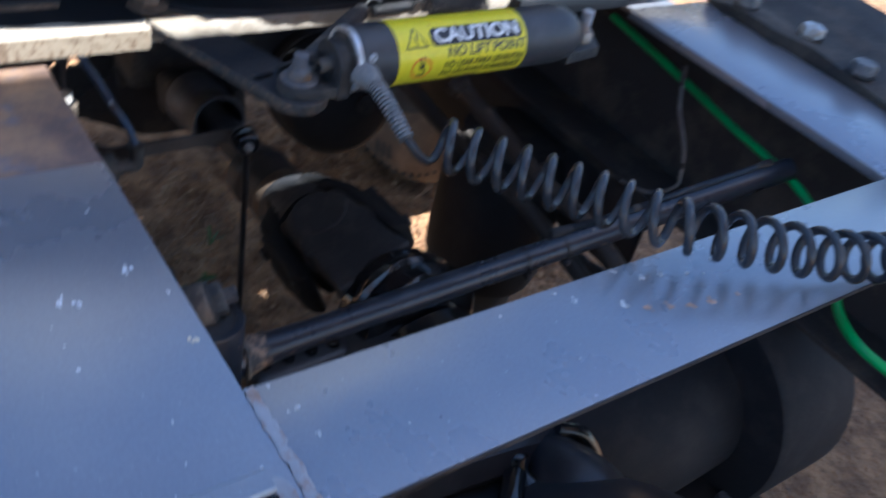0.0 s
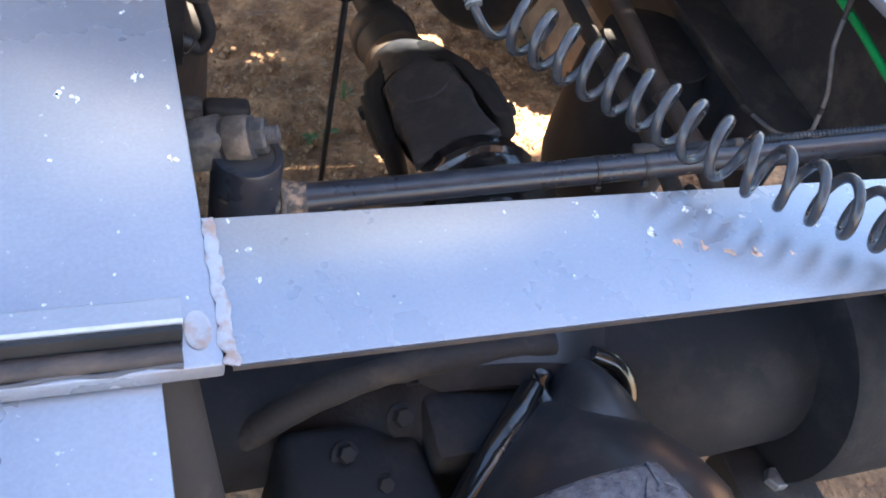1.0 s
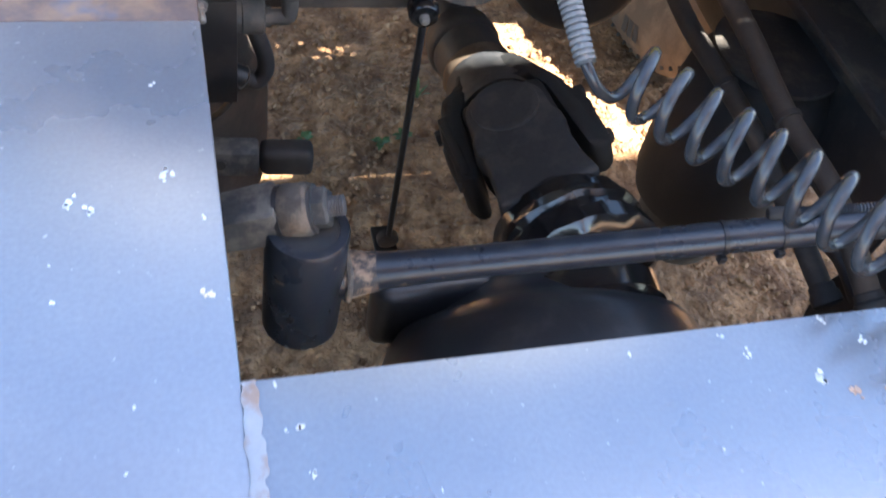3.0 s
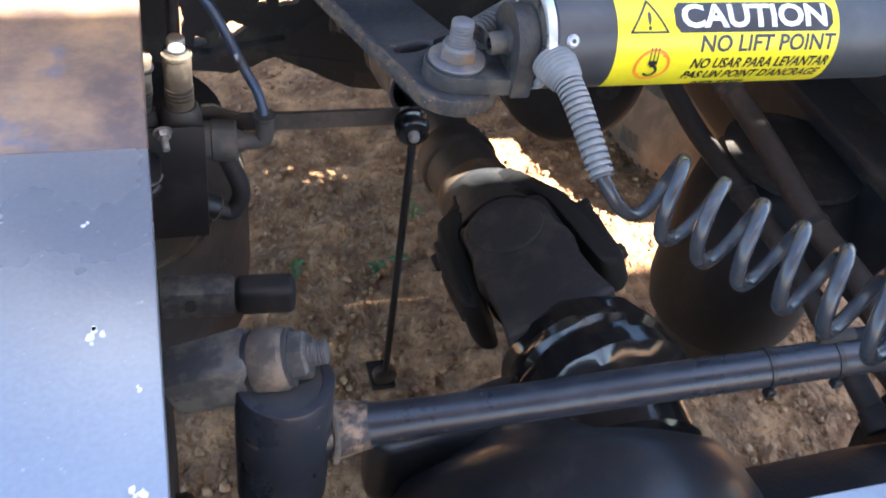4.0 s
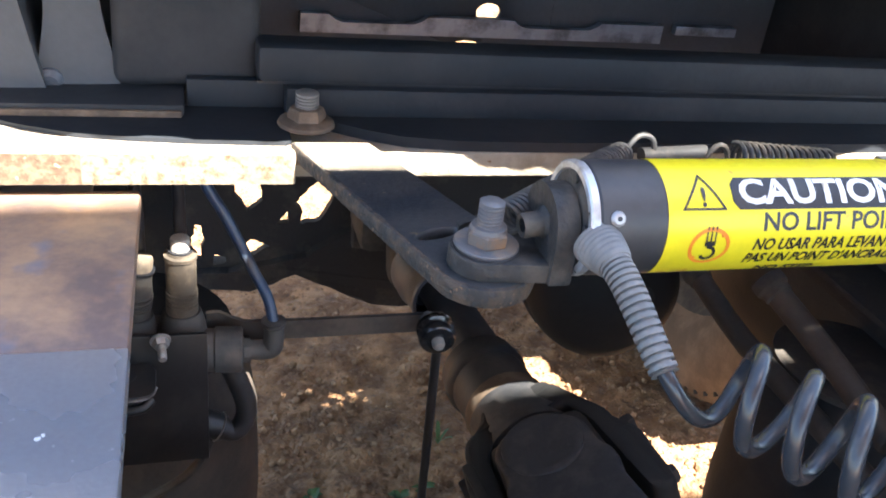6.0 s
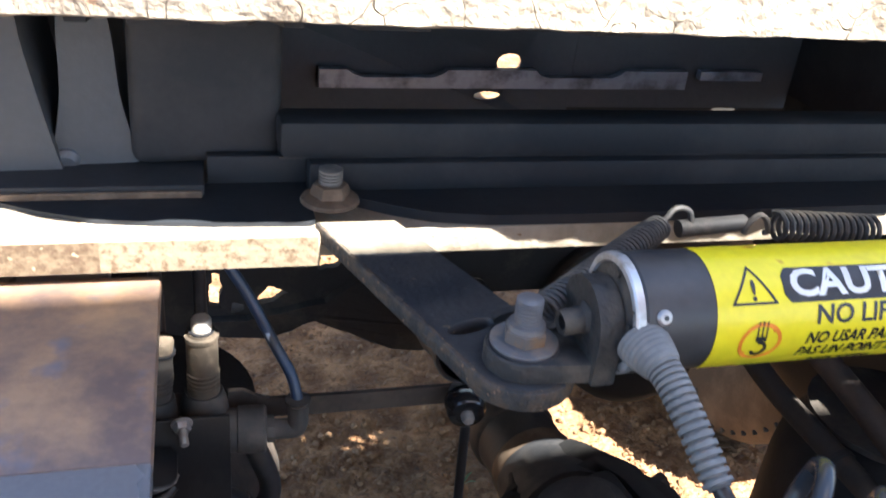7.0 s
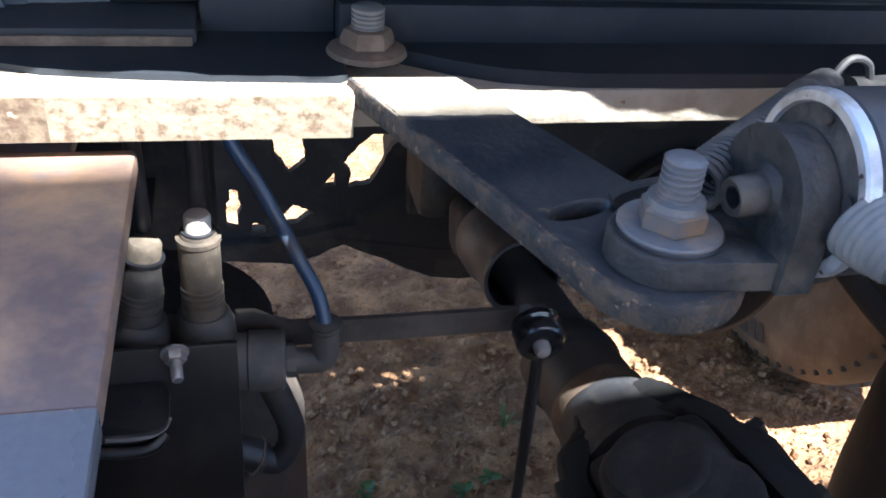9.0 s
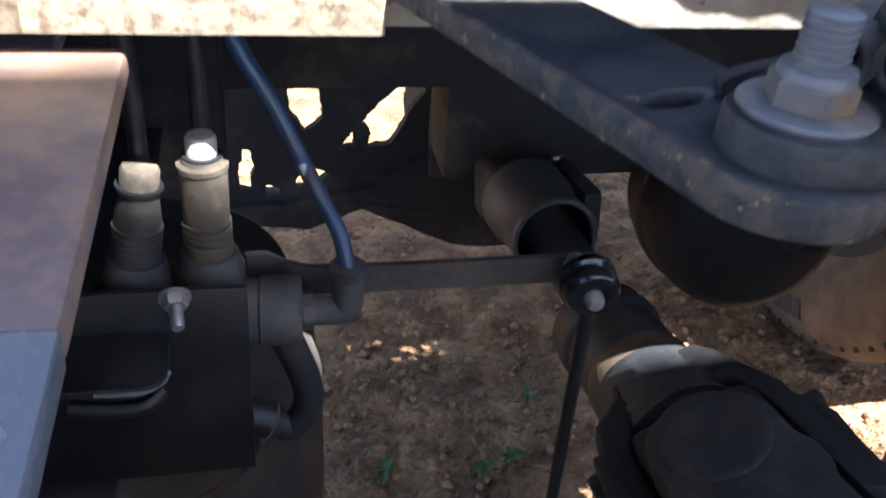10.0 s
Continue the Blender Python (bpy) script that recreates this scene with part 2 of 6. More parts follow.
def spline(points, steps=12):
    """Catmull-Rom points through the given ones."""
    p = [Vector(q) for q in points]
    p = [2 * p[0] - p[1], *p, 2 * p[-1] - p[-2]]
    out = []
    for i in range(1, len(p) - 2):
        for k in range(steps):
            t = k / steps
            a, b, c, d = p[i - 1], p[i], p[i + 1], p[i + 2]
            out.append(0.5 * (2 * b + (c - a) * t + (2 * a - 5 * b + 4 * c - d) * t * t + (3 * b - a - 3 * c + d) * t ** 3))
    out.append(p[-2])
    return out


def sweep(points, radius, seg=12, bm=None, caps=True):
    """A tube along points; radius is a number or a function of the share of the way."""
    bm = bm or bmesh.new()
    pts = [Vector(q) for q in points]
    tangents = [(pts[min(i + 1, len(pts) - 1)] - pts[max(i - 1, 0)]).normalized() for i in range(len(pts))]
    side = tangents[0].orthogonal().normalized()
    rings = []
    for i, (p, t) in enumerate(zip(pts, tangents)):
        side = (side - t * side.dot(t)).normalized()
        up = t.cross(side)
        r = radius(i / (len(pts) - 1)) if callable(radius) else radius
        rings.append([bm.verts.new(p + r * (math.cos(2 * math.pi * k / seg) * side + math.sin(2 * math.pi * k / seg) * up)) for k in range(seg)])
    for lo, hi in zip(rings, rings[1:]):
        for k in range(seg):
            bm.faces.new((lo[k], lo[(k + 1) % seg], hi[(k + 1) % seg], hi[k]))
    if caps:
        bm.faces.new(rings[0][::-1])
        bm.faces.new(rings[-1])
    return bm


def coil(axis, radius, turns, wire, seg=10, per=22, phase=0.0, bm=None):
    """A wire wound round the curve axis (list of points)."""
    axis = [Vector(a) for a in axis]
    n = int(turns * per)
    pts = []
    side = None
    for i in range(n + 1):
        f = i / n * (len(axis) - 1)
        k = min(int(f), len(axis) - 2)
        c = axis[k].lerp(axis[k + 1], f - k)
        t = (axis[min(k + 2, len(axis) - 1)] - axis[max(k - 1, 0)]).normalized()
        side = t.orthogonal().normalized() if side is None else (side - t * side.dot(t)).normalized()
        up = t.cross(side)
        a = phase + 2 * math.pi * turns * i / n
        r = radius(i / n) if callable(radius) else radius
        pts.append(c + r * (math.cos(a) * side + math.sin(a) * up))
    return pts if wire is None else sweep(pts, wire, seg, bm)


def hexagon(m, r, h, bm=None):
    """A hexagonal nut with chamfered corners."""
    bm = bm or bmesh.new()
    rings = []
    for z, k in ((0, 1.0), (h * 0.82, 1.0), (h, 0.86)):
        rings.append([bm.verts.new(m @ Vector((k * r * math.cos(math.pi / 3 * i), k * r * math.sin(math.pi / 3 * i), z))) for i in range(6)])
    for lo, hi in zip(rings, rings[1:]):
        for i in range(6):
            bm.faces.new((lo[i], lo[(i + 1) % 6], hi[(i + 1) % 6], hi[i]))
    bm.faces.new(rings[0][::-1])
    bm.faces.new(rings[-1])
    return bm


def taper(bm, length, first, last, m):
    """Narrows a shape along its z from one share to another, then poses it."""
    for v in bm.verts:
        k = first + (last - first) * min(1.0, max(0.0, v.co.z / length))
        v.co.x *= k
        v.co.y *= k
    bmesh.ops.transform(bm, matrix=m, verts=bm.verts)
    return bm


def thread(m, r, length, pitch):
    """A bolt's threaded end."""
    prof, z = [], 0.0
    while z < length - pitch:
        prof += [(r, z), (r, z + 0.25 * pitch), (r * 0.86, z + 0.55 * pitch), (r * 0.86, z + 0.75 * pitch)]
        z += pitch
    prof += [(r, z), (r, length - 0.001), (r * 0.8, length)]
    return lathe(prof, m, 20)


def lumpy(bm, size, scale, seed=0.0):
    """Pushes vertices about by noise, for worn and crusted shapes."""
    for v in bm.verts:
        v.co += size * Vector(noise.noise_vector(v.co * scale + Vector((seed, seed * 0.7, -seed))))
    return bm


def text_on(body, size, place, mat, parent, name, bold=0.0, shear=0.0, width=None):
    """Lettering cut as a thin mesh; place turns flat (u, v) into a point in the world."""
    cu = bpy.data.curves.new(name, "FONT")
    cu.body, cu.size, cu.offset, cu.shear, cu.align_x, cu.align_y = body, size, bold, shear, "CENTER", "CENTER"
    cu.resolution_u = 3
    tmp = bpy.data.objects.new(name + "_flat", cu)
    me = bpy.data.meshes.new_from_object(tmp)
    bm = bmesh.new()
    bm.from_mesh(me)
    bpy.data.objects.remove(tmp)
    bpy.data.meshes.remove(me)
    bpy.data.curves.remove(cu)
    bmesh.ops.triangulate(bm, faces=bm.faces)
    bmesh.ops.subdivide_edges(bm, edges=[e for e in bm.edges if e.calc_length() > size * 0.3], cuts=1)
    us = [v.co.x for v in bm.verts]
    stretch = (width / (max(us) - min(us))) if width else 1.0
    mid = (max(us) + min(us)) / 2
    for v in bm.verts:
        v.co = place((v.co.x - mid) * stretch, v.co.y)
    return part(name, bm, mat, parent, smooth=False)


# ---- ground ----
def ground():
    def steps(lo, hi, fine_lo, fine_hi, fine):
        out = list(np.arange(fine_lo, fine_hi + 1e-6, fine))
        d, x = fine, fine_hi
        while x < hi:
            d *= 1.35
            x += d
            out.append(x)
        d, x = fine, fine_lo
        while x > lo:
            d *= 1.35
            x -= d
            out.insert(0, x)
        return out
    xs, ys = steps(-400, 400, -0.8, 1.0, 0.011), steps(-400, 900, 0.3, 2.3, 0.011)
    bm = bmesh.new()
    grid = []
    for y in ys:
        row = []
        for x in xs:
            p = Vector((x, y, 0))
            near = 1.0 if (-0.81 < x < 1.01 and 0.29 < y < 2.31) else 0.0
            h = 0.010 * noise.noise(p * 3.1) + near * (0.008 * noise.noise(p * 11) + 0.008 * noise.noise(p * 27) + 0.006 * noise.noise(p * 48) + 0.006 * noise.noise(p * 90))
            row.append(bm.verts.new((x, y, h)))
        grid.append(row)
    for a, b in zip(grid, grid[1:]):
        for i in range(len(xs) - 1):
            bm.faces.new((a[i], a[i + 1], b[i + 1], b[i]))
    return tagged(part("ground", bm, M_SOIL), "dry brown soil with clods, pebbles and dead grass", "ground", kind="structure")


def clods():
    rng = random.Random(4)
    bm = bmesh.new()
    seed = bmesh.new()
    bmesh.ops.create_icosphere(seed, subdivisions=1, radius=1.0)
    seed.verts.index_update()
    shape = [v.co.copy() for v in seed.verts]
    faces = [[v.index for v in f.verts] for f in seed.faces]
    seed.free()
    for k in range(17000):
        x, y = rng.uniform(-0.75, 1.1), 0.35 + 2.3 * rng.random() ** 1.15
        # clods gather in loose drifts
        if noise.noise(Vector((x * 5, y * 5, 2.0))) < rng.uniform(-0.6, 0.35):
            continue
        r = 0.0022 + 0.0085 * rng.random() ** 6
        turn = pose(x, y, r * 0.1, rng.uniform(0, 90), rng.uniform(0, 90), 0)
        verts = [bm.verts.new(turn @ (r * (v + 0.4 * Vector(noise.noise_vector(v * 1.7 + Vector((k, 0, 0))))))) for v in shape]
        for f in faces:
            bm.faces.new([verts[i] for i in f])
    return tagged(part("clods", bm, M_STONE, smooth=False), "loose clods and small stones lying on the soil", "soil clods", kind="stuff")


def weed(x, y, size, leaves, seed, tall):
    rng = random.Random(seed)
    ob = thing("weed", "small green weed growing from the soil", "weed", (x, y, 0), "weeds")
    for k in range(leaves):
        a = rng.uniform(0, 2 * math.pi)
        lift = rng.uniform(0.9, 1.3) if tall else rng.uniform(0.25, 0.8)
        length = size * rng.uniform(0.6, 1.1)
        wide = length * (0.05 if tall else 0.22)
        bm = bmesh.new()
        prev = None
        for i in range(7):
            t = i / 6
            out = length * t * math.cos(lift)
            up = length * (t * math.sin(lift) - 0.35 * t * t)
            w = wide * math.sin(math.pi * min(0.97, 0.12 + 0.88 * t)) + 0.0004
            c = Vector((x + out * math.cos(a), y + out * math.sin(a), 0.004 + max(up, 0)))
            s = Vector((-math.sin(a), math.cos(a), 0)) * w
            row = [bm.verts.new(c - s + Vector((0, 0, w * 0.4))), bm.verts.new(c), bm.verts.new(c + s + Vector((0, 0, w * 0.4)))]
            if prev:
                bm.faces.new((prev[0], prev[1], row[1], row[0]))
                bm.faces.new((prev[1], prev[2], row[2], row[1]))
            prev = row
        part("leaf", bm, M_LEAF, ob)


ground()
clods()
weed(-0.19, 1.12, 0.034, 12, 1, False)
weed(-0.02, 1.10, 0.03, 10, 2, False)
weed(0.03, 1.12, 0.028, 9, 5, False)
weed(0.09, 1.24, 0.09, 5, 3, True)
weed(-0.30, 1.10, 0.022, 7, 6, False)
weed(0.36, 0.62, 0.13, 7, 4, True)


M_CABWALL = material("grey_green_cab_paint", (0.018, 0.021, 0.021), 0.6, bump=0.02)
# an unseen roof added behind the camera, whose front edge throws the shade
roof = part("shade_roof", box(-3.4, 3.0, -4.6, 0.0, 4.0, 4.07, 0.01, pose(0.542, -1.20, 0, 0, 0, 0.86)), M_WALL)
tagged(roof, "plain grey sheet added out of view behind the truck to cast the shade", "roof", kind="structure")
for x in (-3.2, 2.8):
    part("shade_post", box(x - 0.05, x + 0.05, -4.45, -4.35, 0.0, 4.0, 0.004, pose(0.542, -1.20, 0, 0, 0, 0.86)), M_WALL, roof)


# unseen rear of the driver's cab, added ahead to darken the plates' reflection
tagged(part("wall_front", box(-1.2, 1.2, 2.75, 4.6, 0.9546, 3.95, 0.06), M_CABWALL), "plain dark grey-green cab wall, added unseen to darken the plates' reflection", "wall", kind="structure")
M_DUSTYBOLT = material("dusty_dark_bolt", (0.10, 0.10, 0.105), 0.5, second=(0.18, 0.17, 0.165), scale=40, amount=0.5, bump=0.2)


# ---- frame plates ----
M_RUSTLIP = material("dark_rusty_lip_and_shaded_edge", (0.036, 0.030, 0.029), 0.6, second=(0.070, 0.054, 0.046), scale=30, amount=0.5, bump=0.3)


def spatter(ob, at, r, count, mat, z):
    """A ragged dab of splashed paint: a few flat flecks thrown about one spot."""
    rng = random.Random(int(1e5 * (at[0] + 3 * at[1])))
    bm = bmesh.new()
    for k in range(count):
        a, far = rng.uniform(0, 2 * math.pi), (0.0 if k == 0 else rng.uniform(0.4, 1.25) * r)
        size = r * (0.62 if k == 0 else rng.uniform(0.18, 0.5))
        ring = []
        for i in range(9):
            t = 2 * math.pi * i / 9
            d = size * rng.uniform(0.55, 1.2)
            ring.append((at[0] + far * math.cos(a) + 0.8 * d * math.cos(t), at[1] + far * math.sin(a) + d * math.sin(t)))
        prism(ring, z - 0.0002, z + 0.0004, 0, None, bm)
    part("paint_chip", bm, mat, ob, smooth=False)


def left_mount_plate():
    ob = thing("mounting_plate", "grey primed steel mounting plate, heat-browned at its far end", "steel plate", (-0.58, 0.2, 0.955))
    part("plate", box(-0.76, -0.432, -0.124, 0.311, 0.956, 0.970, 0.002), M_PLATE, ob)
    part("browned_end", box(-0.76, -0.4322, 0.311, 0.506, 0.956, 0.9697, 0.003), M_RUSTPLATE, ob, "heat-browned bare steel end of the plate")
    bm = bmesh.new()
    prof = [(-0.083, 0.970), (-0.083, 0.990), (-0.086, 0.993), (-0.101, 0.993), (-0.1035, 0.990), (-0.1045, 0.972)]
    a = [bm.verts.new((-0.76, y, z)) for y, z in prof]
    b = [bm.verts.new((-0.456, y, z)) for y, z in prof]
    for i in range(len(prof)):
        j = (i + 1) % len(prof)
        bm.faces.new((a[i], a[j], b[j], b[i]))
    bm.faces.new(a[::-1])
    bm.faces.new(b)
    part("end_bar", bm, M_PLATE, ob)
    # black sheet paints the deep shade on the bar's near face
    part("end_shade", box(-0.76, -0.4565, -0.1085, -0.1048, 0.9705, 0.9905), M_BELLOWS, ob, "near face of the end bar, its shade painted black")
    part("rolled_lip", lumpy(rod((-0.76, -0.113, 0.973), (-0.457, -0.113, 0.973), 0.0075, 12), 0.0012, 60), M_RUSTLIP, ob, "dark rusty rounded lip along the plate's end")
    pts = [(-0.76 + 0.0101 * i, -0.1205 - 0.0012 * math.sin(i * 1.3), 0.9705 + 0.001 * math.sin(i * 0.9)) for i in range(31)]
    part("weld", sweep(pts, lambda t: 0.0020 + 0.0005 * math.sin(140 * t), 8), M_UNDERBLUE, ob)
    # cream paint chip near the inner edge, and fine spatter
    spatter(ob, (-0.4435, 0.0600), 0.0048, 3, M_CREAMCHIP, 0.9702)
    for x, y, r in ((-0.443, 0.118, 0.0022), (-0.530, 0.064, 0.0022), (-0.488, -0.008, 0.0022), (-0.532, 0.090, 0.0016), (-0.522, 0.137, 0.0055), (-0.509, 0.131, 0.004), (-0.466, 0.155, 0.005),
                    (-0.493, -0.045, 0.0018), (-0.536, -0.065, 0.0022), (-0.4495, -0.069, 0.0022), (-0.508, -0.067, 0.0014), (-0.47, 0.24, 0.003), (-0.60, 0.10, 0.003), (-0.64, 0.22, 0.004), (-0.58, 0.19, 0.002)):
        spatter(ob, (x, y), r, 5 if r > 0.003 else 2, M_CHIP, 0.9702)
    part("weld_scar", lathe([(0.0105, 0.0), (0.0115, 0.0010), (0.0095, 0.0012), (0.0075, 0.0005), (0.002, 0.0007)], pose(-0.4458, -0.0957, 0.9701) @ Matrix.Diagonal((0.75, 1.35, 1, 1)), 26), M_WELD, ob, "oval weld scar beside the end bar")
    return ob


M_UNDERBLUE = material("blue_grey_dusty_paint", (0.062, 0.068, 0.082), 0.55, second=(0.10, 0.102, 0.108), scale=9, amount=0.5, soft=0.4, bump=0.08)
M_CHIP = material("white_spatter", (0.72, 0.72, 0.72), 0.6, bump=0.2)
M_CREAMCHIP = material("cream_chip", (0.72, 0.60, 0.44), 0.7, bump=0.2)


def right_mount_plate():
    ob = thing("mounting_plate", "grey primed steel mounting plate with greasy bolts along its outer edge", "steel plate", (0.5, 0.4, 0.955))
    part("plate", box(0.432, 0.61, -0.60, 0.480, 0.956, 0.970, 0.002), M_PLATE, ob)
    bar = box(0.612, 0.95, -0.60, 0.475, 0.956, 0.985)
    bmesh.ops.subdivide_edges(bar, edges=list(bar.edges), cuts=14, use_grid_fill=True)
    bar = lumpy(lumpy(bar, 0.016, 9), 0.008, 26, 3)
    part("edge_bar", bar, M_DARK, ob, "greasy black bar along the plate's outer edge")
    for i in range(9):
        y = -0.5 + 0.115 * i
        m = pose(0.645 + 0.016 * math.sin(i * 2.0), y, 0.988)
        head = part("bolt_head", hexagon(m, 0.020, 0.018), M_ZINC if i % 3 == 1 else M_DUSTYBOLT, ob)
        part("washer", lathe([(0.022, -0.001), (0.022, 0.002), (0.012, 0.002)], m, 18), M_DARK, head)
    return ob


def cross_plate():
    ob = thing("cross_plate", "grey primed steel cross plate welded between the mounting plates", "steel plate", (0.0, -0.06, 0.955))
    part("plate", box(-0.4275, 0.4315, -0.125, 0.0, 0.9655, 0.9702, 0.001), M_PLATE, ob)
    # dark strip keeps the front edge from showing warm bounced light
    part("cut_edge", box(-0.4275, 0.4315, -0.1266, -0.1252, 0.9656, 0.9698), M_RUSTLIP, ob, "cut edge, painted dark against warm bounced light")
    for side, x0 in ((0, -0.4285), (1, 0.4325)):
        pts = []
        for i in range(46):
            t = i / 45
            pts.append((x0 + 0.003 * noise.noise(Vector((t * 9, side, 0))), -0.125 + 0.125 * t, 0.9705 + 0.0012 * noise.noise(Vector((t * 22, 3, side)))))
        bead = sweep(pts, lambda t: 0.0048 + 0.0030 * noise.noise(Vector((t * 18, 1, 0))), 14)
        for v in bead.verts:
            v.co.z = 0.9704 + 0.20 * (v.co.z - 0.9704)
            v.co += 0.0009 * Vector(noise.noise_vector(v.co * 160))
        part("weld", bead, M_WELD, ob)
    # spatter
    for x, y, r in ((-0.080, -0.046, 0.0058), (-0.133, -0.008, 0.0026), (-0.120, -0.022, 0.0032), (-0.056, -0.004, 0.003), (-0.0345, -0.022, 0.003), (-0.011, -0.027, 0.0036), (0.017, -0.0345, 0.0032),
                    (0.034, -0.0425, 0.002), (-0.403, -0.0316, 0.0034), (-0.412, -0.0326, 0.0022), (-0.4006, -0.060, 0.003), (-0.414, -0.005, 0.0026), (-0.166, -0.081, 0.0016), (-0.3355, -0.0785, 0.0014), (-0.20, -0.012, 0.0022), (0.06, -0.03, 0.003), (0.09, -0.05, 0.003)):
        spatter(ob, (x, y), r, 5 if r > 0.0028 else 2, M_CHIP, 0.9704)
    for x, y, r in ((-0.058, -0.0565, 0.0055), (-0.037, -0.0646, 0.006), (-0.0155, -0.0716, 0.0055), (0.0104, -0.0765, 0.0062), (0.045, -0.079, 0.003)):
        spatter(ob, (x, y), r, 4, M_SPECK, 0.9704)
    return ob


M_SPECK = material("rust_speck", (0.55, 0.36, 0.26), 0.8, bump=0.2)


def frame_rail(side):
    ob = thing("frame_rail", "grey and black pressed steel chassis rail under the mounting plate", "chassis rail", (side * 0.55, 0.5, 0.69), "chassis rails")
    x0, x1 = (side * 0.47, side * 0.578)
    lo, hi = min(x0, x1), max(x0, x1)
    part("top_flange", box(lo, hi, -1.1, 4.4, 0.945, 0.9545, 0.002), M_PLATE, ob)
    wlo, whi = (x1 - 0.008, x1) if side > 0 else (x1, x1 + 0.008)
    part("web", box(wlo, whi, -1.1, 4.4, 0.690, 0.9448, 0.0), M_DARK, ob)
    part("bottom_flange", box(lo, hi, -1.1, 4.4, 0.680, 0.6898, 0.002), M_DARK, ob)
    return ob


left_mount_plate()
right_mount_plate()
cross_plate()
frame_rail(-1)
frame_rail(1)


# ---- torque rod over the rear axle ----
def torque_rod():
    ob = thing("torque_rod", "black painted transverse torque rod with a bushed steel eye", "torque rod", (0, 0.23, 0.72))
    cx, cy = -0.350, 0.247
    eye = part("eye", lathe([(0.0365, 0.645), (0.038, 0.647), (0.038, 0.790), (0.0365, 0.793), (0.0285, 0.793), (0.0285, 0.786)], pose(cx, cy, 0), 40), M_SATIN, ob)
    part("bushing", lathe([(0.0282, 0.66), (0.0282, 0.7925), (0.018, 0.7935), (0.001, 0.7935)], pose(cx, cy, 0), 32), M_RUBBER, eye, "worn black rubber bushing")
    a, b = Vector((-0.322, 0.2475, 0.7155)), Vector((0.45, 0.131, 0.893))
    way = (b - a).normalized()
    prof = [(0.024, 0), (0.0235, 0.012), (0.0200, 0.030), (0.0178, 0.055), (0.0162, 0.10), (0.0160, (b - a).length)]
    bar = part("bar", lathe(prof, along(a, b), 32), M_SATIN, ob)
    pts = []
    for i in range(33):
        t = 2 * math.pi * i / 32
        c = a + way * 0.012
        pts.append(c + 0.0245 * (math.cos(t) * Vector((0, 1, 0)) + math.sin(t) * Vector((0, 0, 1))))
    part("weld", lumpy(sweep(pts, 0.0035, 8, caps=False), 0.002, 90), M_CAST, eye, "rusty weld where bar meets eye")
    part("bare_collar", lumpy(lathe([(0.0238, 0.013), (0.0236, 0.018), (0.0206, 0.034), (0.0196, 0.044)], along(a, b), 24, caps=False), 0.0012, 110), M_RUST, bar, "patch of bare rusty metal")
    for x in (0.043, 0.098):
        c = a + way * ((x - a.x) / way.x)
        tie = part("cable_tie", lathe([(0.0161, -0.0022), (0.0174, -0.0022), (0.0174, 0.0022), (0.0161, 0.0022)], along(c, c + way), 28), M_INK, ob, "black plastic cable tie")
        part("tie_lock", box(c.x - 0.004, c.x + 0.004, c.y - 0.018, c.y - 0.010, c.z - 0.019, c.z - 0.011, 0.001), M_INK, tie)
    # straddle pin with its nut
    p0, p1 = Vector((-0.434, 0.268, 0.778)), Vector((-0.372, 0.262, 0.798))
    m = along(p0, p1)
    pin = part("straddle_pin", taper(lumpy(box(-0.0225, 0.0225, -0.0225, 0.0225, 0, 0.066, 0.006), 0.0012, 60), 0.066, 0.88, 1.0, m), M_DUSTSTEEL, ob, "dust-grey steel straddle pin block")
    q = p1 + (p1 - p0).normalized() * 0.001
    d = (p1 - p0).normalized()
    d = (d + Vector((0, -0.12, 0.02))).normalized()
    part("pin_boss", lumpy(lathe([(0.023, 0), (0.025, 0.003), (0.025, 0.024), (0.023, 0.027)], along(q, q + d), 28), 0.001, 90), M_CAST, pin, "rusty tan boss")
    q2 = q + d * 0.027
    # black ring paints the shaded crevice between block and boss
    part("seal", lathe([(0.021, -0.004), (0.0245, -0.003), (0.0245, 0.001), (0.021, 0.002)], along(q, q + d), 24), M_INK, pin, "black ring painting the dark crevice beside the boss")
    part("washer", lathe([(0.0225, 0), (0.0225, 0.0035), (0.012, 0.0035)], along(q2, q2 + d), 24), M_DUSTSTEEL, pin)
    q3 = q2 + d * 0.0035
    nut = part("nut", hexagon(along(q3, q3 + d), 0.0195, 0.013), M_DUSTSTEEL, pin)
    q4 = q3 + d * 0.013
    part("bolt_thread", thread(along(q4, q4 + d), 0.0095, 0.013, 0.0025), M_DUSTYBOLT, nut)
    return ob


M_RUST = material("bare_rusty_metal", (0.05, 0.048, 0.05), 0.6, second=(0.33, 0.23, 0.16), scale=70, amount=0.62, bump=0.4)
M_DUSTSTEEL = material("dust_grey_steel", (0.055, 0.058, 0.062), 0.62, second=(0.135, 0.128, 0.116), scale=45, amount=0.55, bump=0.25,
                       third=(0.05, 0.05, 0.055), spots=0.1, spot_scale=70)
torque_rod()


def rail_bracket():
    ob = thing("rail_bracket", "black steel bracket hanging inside the chassis rail", "bracket", (-0.46, 0.42, 0.5))
    part("plate", box(-0.476, -0.440, 0.20, 0.47, 0.42, 0.70, 0.004), M_DARK, ob)
    part("gusset", prism([(0.20, 0.42), (0.47, 0.42), (0.40, 0.36), (0.26, 0.36)], -0.474, -0.442, 0, Matrix(((0, 0, 1, 0), (1, 0, 0, 0), (0, 1, 0, 0), (0, 0, 0, 1)))), M_DARK, ob)
    return ob


rail_bracket()


